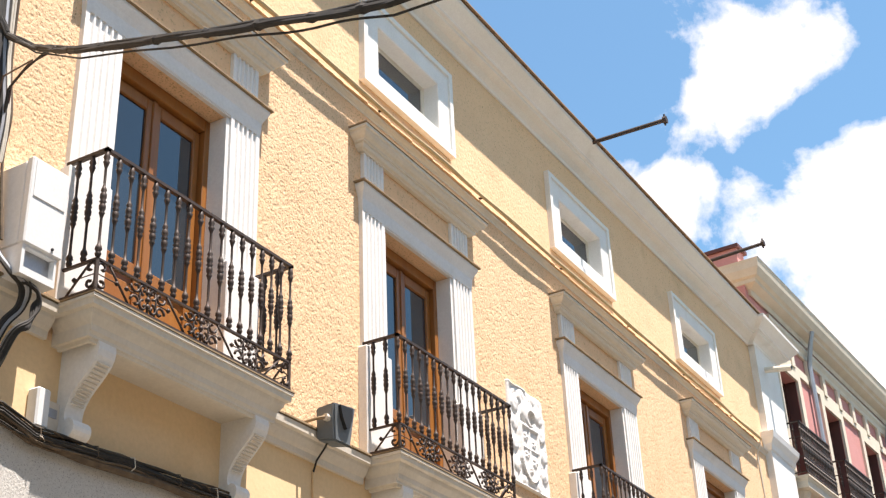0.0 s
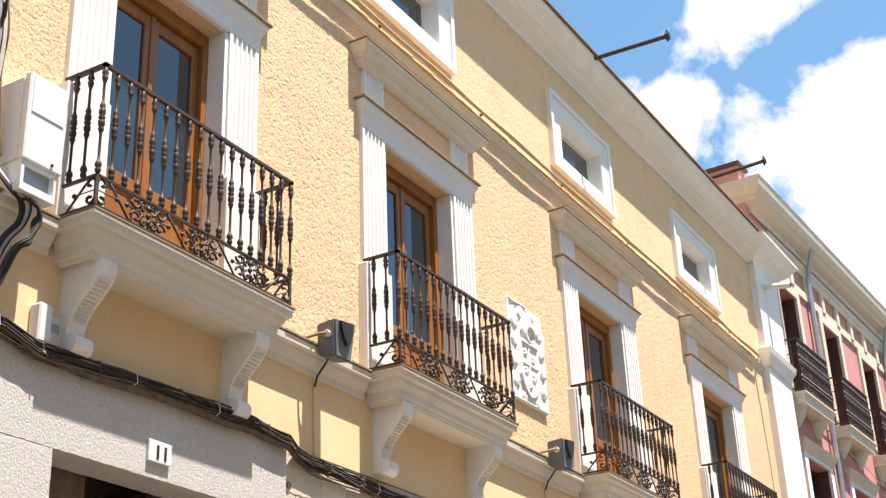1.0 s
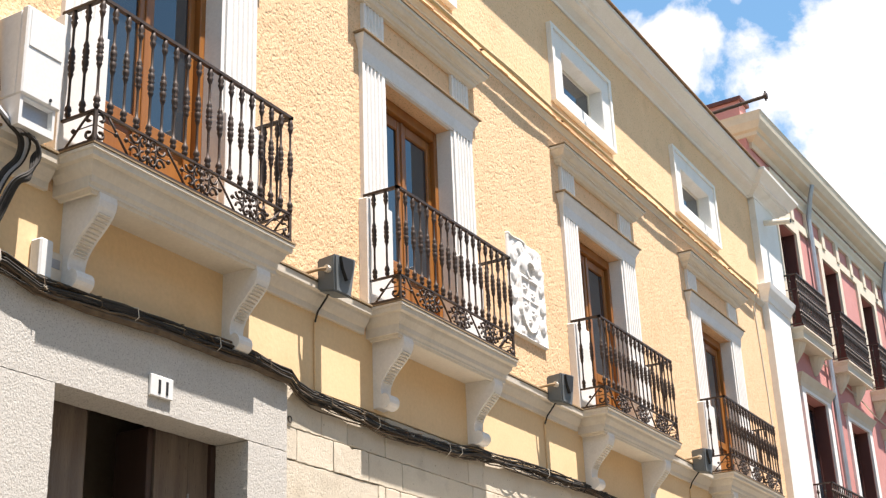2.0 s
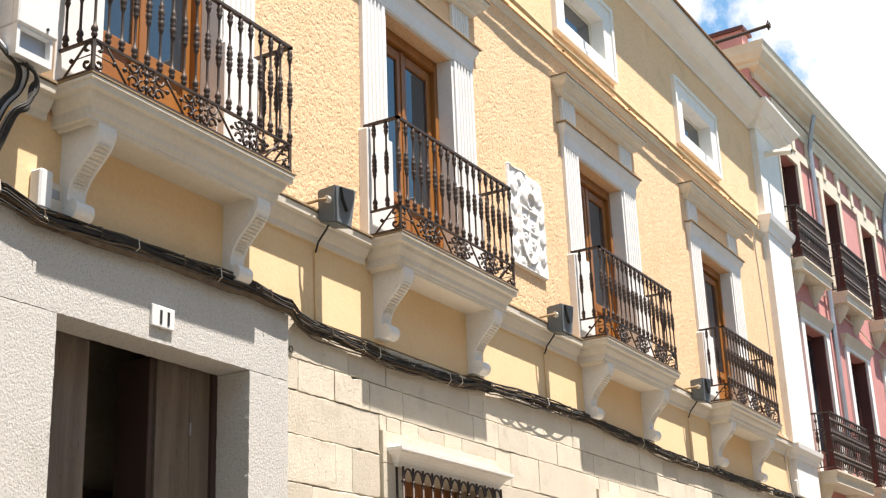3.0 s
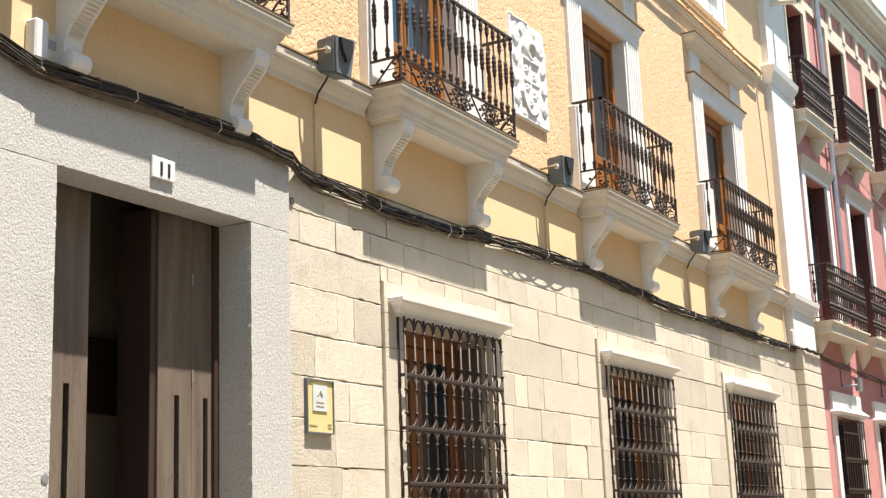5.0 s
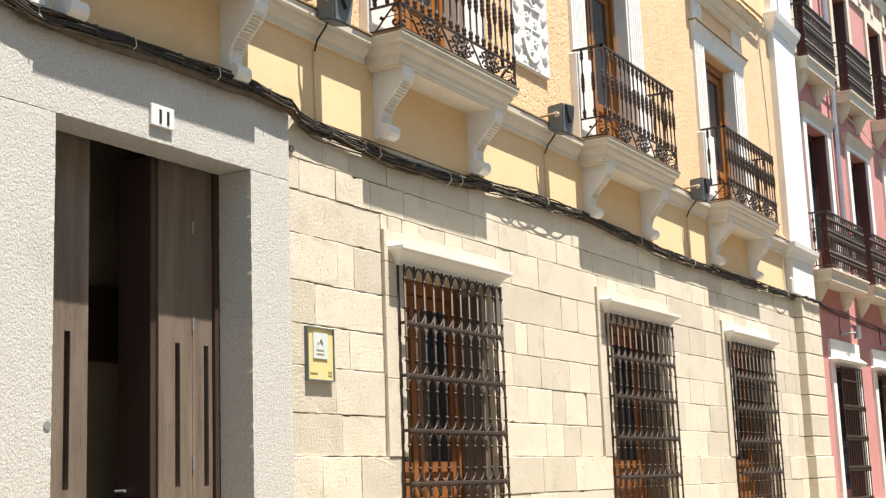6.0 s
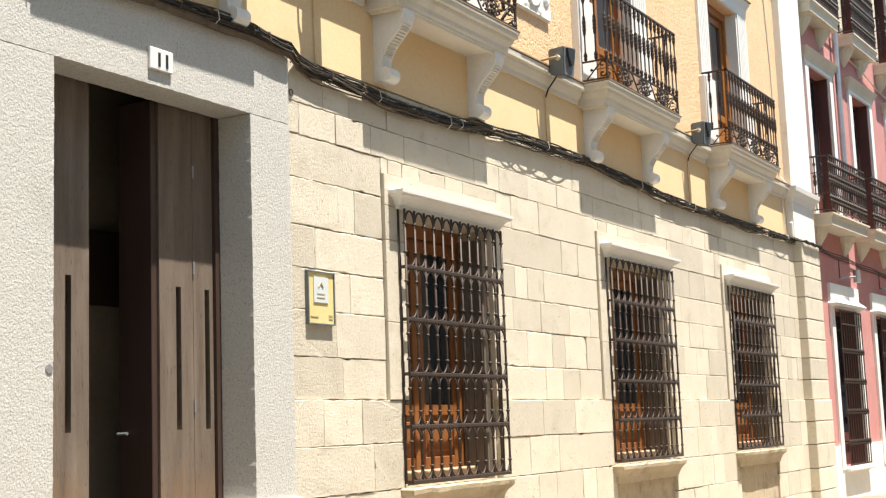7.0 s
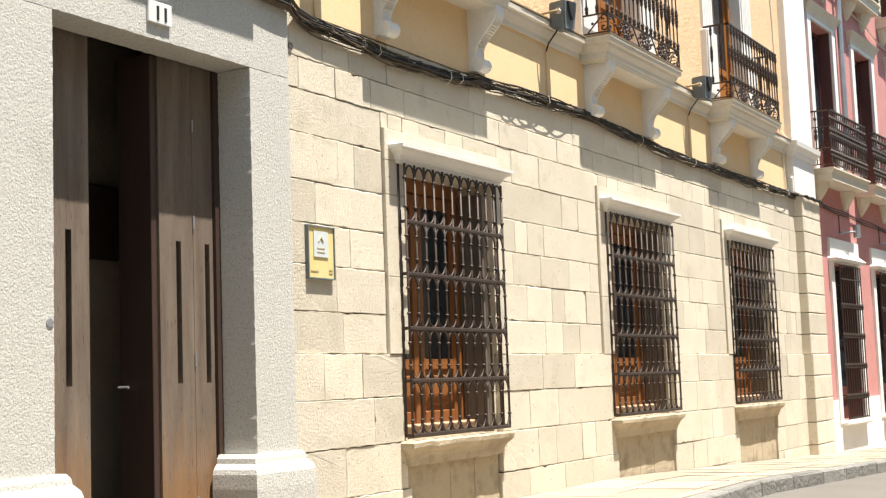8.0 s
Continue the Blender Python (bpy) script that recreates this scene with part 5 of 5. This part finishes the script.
v = [bm.verts.new(p) for p in ((-0.6, 0.1, 12.95), (16.5, 0.1, 12.95), (16.5, 6.2, 13.2), (-0.6, 6.2, 13.2), (-0.6, 6.2, 12.9), (16.5, 6.2, 12.9))]
for q in ((0, 1, 2, 3), (0, 3, 4), (1, 5, 2), (3, 2, 5, 4)):
    bm.faces.new([v[k] for k in q])
part("roof", bm, TILE, pink)


def pink_window(c, half, z0, z1, kind):
    win = part("window_surround", holed_wall(c - half - 0.2, c + half + 0.2, -0.05, -0.001, z0 - (0.0 if kind != "low" else 0.05), z1 + (0.2 if kind != "low" else 0.44), [(c - half, c + half, z0, z1)]), CREAM if kind == "top" else WHITE, pink, "pale plaster window surround")
    y = 0.22
    bm = bmesh.new()
    for a, b, p, q in ((c - half, c - half + 0.07, z0, z1), (c + half - 0.07, c + half, z0, z1), (c - half + 0.07, c + half - 0.07, z1 - 0.08, z1), (c - 0.04, c + 0.04, z0, z1 - 0.08)):
        box(bm, a, b, y, y + 0.06, p, q)
    box(bm, c - half + 0.07, c - 0.04, y + 0.02, y + 0.045, z0, z0 + 0.6)
    box(bm, c + 0.04, c + half - 0.07, y + 0.02, y + 0.045, z0, z0 + 0.6)
    part("sash", bm, SHUTTER, win)
    for a, b in ((c - half + 0.07, c - 0.04), (c + 0.04, c + half - 0.07)):
        part("pane", boxed(a, b, y + 0.03, y + 0.036, z0 + 0.6, z1 - 0.08), GLASS, win)
    for a, b in ((c - half + 0.001, c - half + 0.03), (c + half - 0.03, c + half - 0.001)):
        part("shutter", boxed(a, b, 0.004, y - 0.004, z0, z1 - 0.01), SHUTTER, win)
    if kind == "mid":
        part("hood", sweep(bmesh.new(), [(c - half - 0.26, 0.0), (c - half - 0.26, -0.05), (c + half + 0.26, -0.05), (c + half + 0.26, 0.0)], [(-0.04, z1 + 0.06), (0.0, z1 + 0.06), (0.02, z1 + 0.14), (0.08, z1 + 0.24), (0.10, z1 + 0.28), (-0.04, z1 + 0.30)]), CREAM, win)
    if kind == "low":
        part("hood", sweep(bmesh.new(), [(c - half - 0.1, 0.0), (c - half - 0.1, -0.05), (c + half + 0.1, -0.05), (c + half + 0.1, 0.0)], [(-0.04, z1 + 0.02), (0.10, z1 + 0.02), (0.13, z1 + 0.07), (0.0, z1 + 0.19), (-0.04, z1 + 0.19)]), WHITE, win)
        part("sill", boxed(c - half - 0.08, c + half + 0.08, -0.17, -0.052, z0 - 0.08, z0 - 0.005, 0.02), WHITE, win)


for c in TOPS:
    pink_window(c, TW, 8.98, 11.27, "top")
for c in MIDS:
    pink_window(c, MW, 5.02, 7.86, "mid")
for c in LOWS:
    pink_window(c, LW, 0.55, 3.42, "low")

small_bar = link_mesh("bar", lathe([(0.012, 0.0), (0.012, 0.10), (0.030, 0.14), (0.016, 0.18), (0.032, 0.22), (0.012, 0.26), (0.012, 0.42), (0.028, 0.46), (0.032, 0.52), (0.018, 0.56), (0.032, 0.60), (0.012, 0.66), (0.012, 0.78), (0.028, 0.82), (0.012, 0.86), (0.012, 0.95)], 6), IRON)


def pink_balcony(c, half, z, depth, corbels):
    slab = part("balcony", sweep(bmesh.new(), [(c - half + 0.1, 0.0), (c - half + 0.1, -depth + 0.1), (c + half - 0.1, -depth + 0.1), (c + half - 0.1, 0.0)],
                                 [(-0.1, z - 0.22), (-0.02, z - 0.22), (0.0, z - 0.15), (0.06, z - 0.08), (0.08, z - 0.04), (0.1, z - 0.03), (0.1, z), (-0.1, z)]), CREAM, pink, "cream moulded balcony slab")
    bm = boxed(c - half + 0.05, c + half - 0.05, -depth + 0.05, 0.0, z - 0.215, z - 0.004)
    part("slab_core", bm, CREAM, slab)
    rail = bmesh.new()
    a, b, yf = c - half + 0.06, c + half - 0.06, -depth + 0.04
    for zz, r in ((z + 1.03, 0.018), (z + 0.07, 0.012), (z + 0.36, 0.010), (z + 0.74, 0.010)):
        for x0, x1, y0, y1 in ((a, b, yf, yf), (a, a, yf, 0), (b, b, yf, 0)):
            box(rail, x0 - r, x1 + r, y0 - r, y1 + r, zz - r * 0.7, zz + r * 0.7)
    part("railing", rail, IRON, slab, "dark iron railing")
    n = 19
    for k in range(n + 1):
        piece("bar", small_bar, slab, Matrix.Translation((a + (b - a) * k / n, yf, z + 0.07)))
    for s in (a, b):
        for k in (1, 2):
            piece("bar", small_bar, slab, Matrix.Translation((s, yf + 0.13 * k, z + 0.07)))
    for sx in corbels:
        u = c + sx * (half - 0.35)
        bm = bmesh.new()
        if len(corbels) == 1:
            u = c
        pts = [(0.0, z - 0.22, 0.22), (0.0, z - 0.34, 0.18), (0.0, z - 0.46, 0.11), (0.0, z - 0.58, 0.03)]
        rings = []
        for _, zz, r in pts:
            rings.append([bm.verts.new((u + r * math.cos(t), -0.002 - r * 1.1 * math.sin(t), zz)) for t in (math.pi * i / 8 for i in range(9))])
        for p, q in zip(rings, rings[1:]):
            for i in range(8):
                bm.faces.new((p[i], p[i + 1], q[i + 1], q[i]))
        bm.faces.new(rings[0])
        part("corbel", bm, CREAM, slab, "carved plaster corbel")


for c in TOPS:
    pink_balcony(c, 0.92, 8.92, 0.36, (-1, 1))
for c in MIDS:
    pink_balcony(c + 0.05, 1.20, 5.02, 0.44, (-1, 1))


def pink_grille(c):
    g = part("grille", boxed(c - LW + 0.06, c + LW - 0.06, -0.13, -0.115, 0.57, 0.60), IRON, pink, "black iron window grille")
    for zz in (0.95, 1.0, 1.5, 1.55, 2.05, 2.10, 2.6, 2.65, 3.12, 3.36):
        part("band", boxed(c - LW + 0.06, c + LW - 0.06, -0.135, -0.115, zz - 0.012, zz + 0.012), IRON, g)
    bm_bar = tube(bmesh.new(), [(0, 0, 0.57), (0, 0, 3.37)], 0.011, 6)
    for zz in (0.975, 1.525, 2.075, 2.625):
        tube(bm_bar, [(0, 0, zz - 0.06), (0, 0, zz - 0.03), (0, 0, zz + 0.03), (0, 0, zz + 0.06)], [0.012, 0.026, 0.026, 0.012], 6)
    me = link_mesh("bar", bm_bar, IRON)
    for k in range(10):
        piece("bar", me, g, Matrix.Translation((c - LW + 0.07 + (2 * LW - 0.14) * k / 9, -0.125, 0)))
    for zz in (1.0, 2.0, 3.0):
        part("stay", boxed(c - LW + 0.06, c - LW + 0.08, -0.12, -0.03, zz - 0.01, zz + 0.01), IRON, g)


for c in LOWS[:4]:
    pink_grille(c)
for u in (2.18, 7.75, 13.3):
    part("downpipe", tube(bmesh.new(), [(u - 0.05, -0.30, 12.56), (u - 0.05, -0.22, 12.3), (u, -0.10, 11.85), (u, -0.10, 5.4), (u + 0.02, -0.01, 5.25)], [0.05, 0.05, 0.06, 0.055, 0.055], 8), ZINC, pink, "grey zinc downpipe")
for c in LOWS[:3]:
    lamp = part("lamp", tube(bmesh.new(), [(c + 0.22, -0.24, 4.16), (c + 0.22, -0.24, 3.92)], 0.07, 10), ZINC, pink, "grey wall lamp on an arm")
    part("arm", tube(bmesh.new(), [(c + 0.15, -0.22, 4.03), (c - 0.12, -0.05, 4.0), (c - 0.12, -0.001, 4.0)], 0.022, 6), ZINC, lamp)
    part("wire", tube(bmesh.new(), [(c - 0.14, -0.02, 4.0), (c - 0.14, -0.02, 4.35)], 0.008, 5), CABLE, lamp)
for k in range(3):
    part("cable", tube(bmesh.new(), [(0.0 + 0.4 * i, -0.03 - 0.01 * k, 4.40 - 0.012 * i + 0.03 * k + 0.012 * math.sin(i * 1.3 + k)) for i in range(40)], 0.009, 5), CABLE, pink)
part("rope_light", tube(bmesh.new(), [(0.05 + 0.3 * i, -0.05, 8.93 - 0.032 * i + 0.02 * math.sin(i)) for i in range(40)], 0.016, 5), CREAM, pink)

# ---- ashlar blocks ----
COURSES = [-0.1, 0.25, 0.62, 1.01, 1.39, 1.75, 2.08, 2.44, 2.765, 3.095, 3.465, 3.81, 4.065, BAND - 0.01]
SURROUND = 3.675
# upright joints beside the doorway and round the first window, by the foot of their course
JOINTS = {0.25: (11.87, 12.69, 13.39, 16.60, 17.13, 17.77), 0.62: (8.68, 12.09, 12.51, 13.16, 13.515, 16.95, 17.40, 17.82),
          1.01: (9.10, 11.93, 12.60, 16.84, 17.63), 1.39: (8.41, 8.95, 12.25, 13.03, 16.96, 17.77), 1.75: (8.72, 12.40, 12.81, 13.25, 17.365),
          2.08: (8.64, 12.0, 12.59, 12.91, 13.46, 16.56, 17.04, 17.53), 2.44: (8.24, 8.85, 11.72, 12.35, 13.05, 13.60, 16.82, 17.34, 17.96),
          2.765: (8.38, 11.79, 12.07, 12.45, 16.535), 3.095: (8.70, 8.94, 12.92, 13.34, 16.92, 17.53), 3.465: (11.77, 12.40, 17.50, 18.0),
          3.81: (8.20, 8.70, 9.21, 9.75, 11.02, 11.53, 12.16, 12.87), 4.065: (8.53, 8.90, 9.48, 10.94, 11.24, 13.29)}
blocked = [(4.6, 8.0, -1, 5)] + [(a - 0.20, b + 0.10, 1.745, SURROUND + 0.1) for a, b in WINDOWS] + [(a + 0.04, b - 0.05, 0.79, 1.745) for a, b in WINDOWS] + [(a + 0.085, b - 0.085, -1, 0.80) for a, b in WINDOWS]
rng = random.Random(11)


def block(x0, x1, z0, z1, proud):
    """A weathered ashlar stone: ragged outline, worn arris, front a little uneven."""
    j, c = rng.uniform(0.0015, 0.005), rng.uniform(0.003, 0.007)
    x0, x1, z0, z1 = x0 + j, x1 - j, z0 + j, z1 - j
    w, h = x1 - x0, z1 - z0
    nx, nz = max(3, int(w / 0.055)), max(3, int(h / 0.055))
    rim = [(x0 + w * k / nx, z0) for k in range(nx)] + [(x1, z0 + h * k / nz) for k in range(nz)] + [(x1 - w * k / nx, z1) for k in range(nx)] + [(x0, z1 - h * k / nz) for k in range(nz)]
    rough = 0.0024 if x0 < 9.6 else 0.0018
    rim = [(x + rng.gauss(0, rough) * (0.6 if 0 < k else 1), z + rng.gauss(0, rough)) for k, (x, z) in enumerate(rim)]
    if rng.random() < 0.30:
        # a chipped edge
        k = rng.randrange(len(rim))
        x, z = rim[k]
        rim[k] = (x + (0.02 if x < x0 + w / 2 else -0.02) * rng.random(), z + (0.026 if z < z0 + h / 2 else -0.026) * rng.random())
    n = len(rim)
    inner = []
    for x, z in rim:
        k = c * rng.uniform(0.5, 1.7)
        inner.append((x + (k if x < x0 + 0.03 else -k if x > x1 - 0.03 else 0), proud + rng.uniform(-0.0015, 0.0015), z + (k if z < z0 + 0.03 else -k if z > z1 - 0.03 else 0)))
    v = [(x, 0.031, z) for x, z in rim] + [(x, proud + c * 0.8, z) for x, z in rim] + inner
    f = [tuple(range(2 * n, 3 * n))] + [(a + o, (a + 1) % n + o, (a + 1) % n + o + n, a + o + n) for o in (0, n) for a in range(n)]
    me = bpy.data.meshes.new("stone")
    me.from_pydata(v, [], f)
    me.materials.append(STONE)
    piece("stone", me, wall_low)


def free_spans(z0, z1, x0, x1):
    spans = [(x0, x1)]
    for a, b, lo, hi in blocked:
        if lo < z1 - 0.03 and hi > z0 + 0.03:
            out = []
            for s, e in spans:
                if a <= s and b >= e:
                    continue
                if a > s and a < e:
                    out.append((s, a))
                if b > s and b < e:
                    out.append((b, e))
                if b <= s or a >= e:
                    out.append((s, e))
            spans = out
    return spans


for z0, z1 in zip(COURSES, COURSES[1:]):
    cuts = [(z0, z1)]
    for p, q in cuts:
        for s, e in free_spans(p, q, 4.0, 22.2):
            x = s
            while e - x > 0.01:
                known = [k for k in JOINTS.get(z0, ()) if x + 0.05 < k < e - 0.05]
                l = rng.choice((0.28, 0.38, 0.5, 0.58, 0.7, 0.85, 1.1)) * rng.uniform(0.88, 1.12)
                if known:
                    l = known[0] - x
                elif e - x - l < 0.2 or (e < 18.6 and z0 in JOINTS and z0 < 3.8):
                    l = e - x
                block(x, x + l, p, q, rng.uniform(-0.005, 0.003) - (0.022 if q < 1.8 else 0))
                x += l
    # corner pilaster of stone, standing proud
    if z1 > 0:
        v, f = chamfered(22.2 - (0.03 if z1 < 1.8 else 0), 23.30, -0.15 - (0.03 if z1 < 1.8 else 0), 0.031, z0 + 0.006, z1 - 0.006, 0.012)
        me = bpy.data.meshes.new("stone")
        me.from_pydata(v, [], f)
        me.materials.append(STONE)
        piece("stone", me, wall_low)
# thin levelling stones over each window
for a, b in WINDOWS:
    cuts = [a - 0.20] + [a + (b - a) * k for k in (-0.05, 0.08, 0.24, 0.50, 0.68)] + [b + 0.10]
    for p, q in zip(cuts, cuts[1:]):
        block(p, q, SURROUND, 3.81, rng.uniform(-0.003, 0.003))
for a, b in WINDOWS:
    for x0, x1, z0, z1 in ((a - 0.195, a + 0.10, 1.75, 2.40), (a - 0.195, a + 0.10, 2.404, 3.10), (a - 0.195, a + 0.10, 3.104, 3.396), (b - 0.10, b + 0.09, 1.75, 2.55), (b - 0.10, b + 0.09, 2.554, 3.396), (a - 0.195, b + 0.09, 3.40, SURROUND - 0.004), (a + 0.02, a + 0.10, 1.0, 1.75), (b - 0.10, b - 0.06, 1.0, 1.75)):
        v, f = chamfered(x0, x1, -0.030 if z0 > 1.7 else 0.025, 0.0315, z0, z1, 0.004)
        me = bpy.data.meshes.new("surround_stone")
        me.from_pydata(v, [], f)
        me.materials.append(STONE)
        piece("surround_stone", me, wall_low)

# ---- flagstones and kerb ----
rng = random.Random(5)
x = 9.0
while x < 40:
    l = rng.uniform(0.7, 1.1)
    y = -0.02
    while y > -1.5:
        d = rng.choice((0.5, 0.62, 0.8))
        if y - d < -1.62:
            d = y + 1.62
        h0, h1 = ground_at(x), ground_at(x + l)
        c = rng.uniform(0.007, 0.016)
        q = [(x + c, y - c, h0), (x + l - c, y - c, h1), (x + l - c, y - d + c, h1), (x + c, y - d + c, h0)]
        lo = [(px, py, pz - 0.028) for px, py, pz in q]
        q = [(px, py, pz + rng.uniform(-0.003, 0.003)) for px, py, pz in q]
        me = bpy.data.meshes.new("flagstone")
        me.from_pydata(lo + q, [], [(4, 7, 6, 5)] + [(k, (k + 1) % 4, (k + 1) % 4 + 4, k + 4) for k in range(4)])
        me.materials.append(PAVING)
        piece("flagstone", me, pavement)
        y -= d
    x += l
x = 6.0
while x < 44:
    l = rng.uniform(0.8, 1.3)
    bm = boxed(0.004, l - 0.004, -1.80, -1.62, -0.3, 0.0, 0.02)
    for vv in bm.verts:
        vv.co.z += ground_at(x + vv.co.x) + rng.uniform(-0.006, 0.006)
        vv.co.y += rng.uniform(-0.008, 0.008)
    piece("kerbstone", link_mesh("kerbstone", bm, KERB), pavement, Matrix.Translation((x, 0, 0)))
    x += l
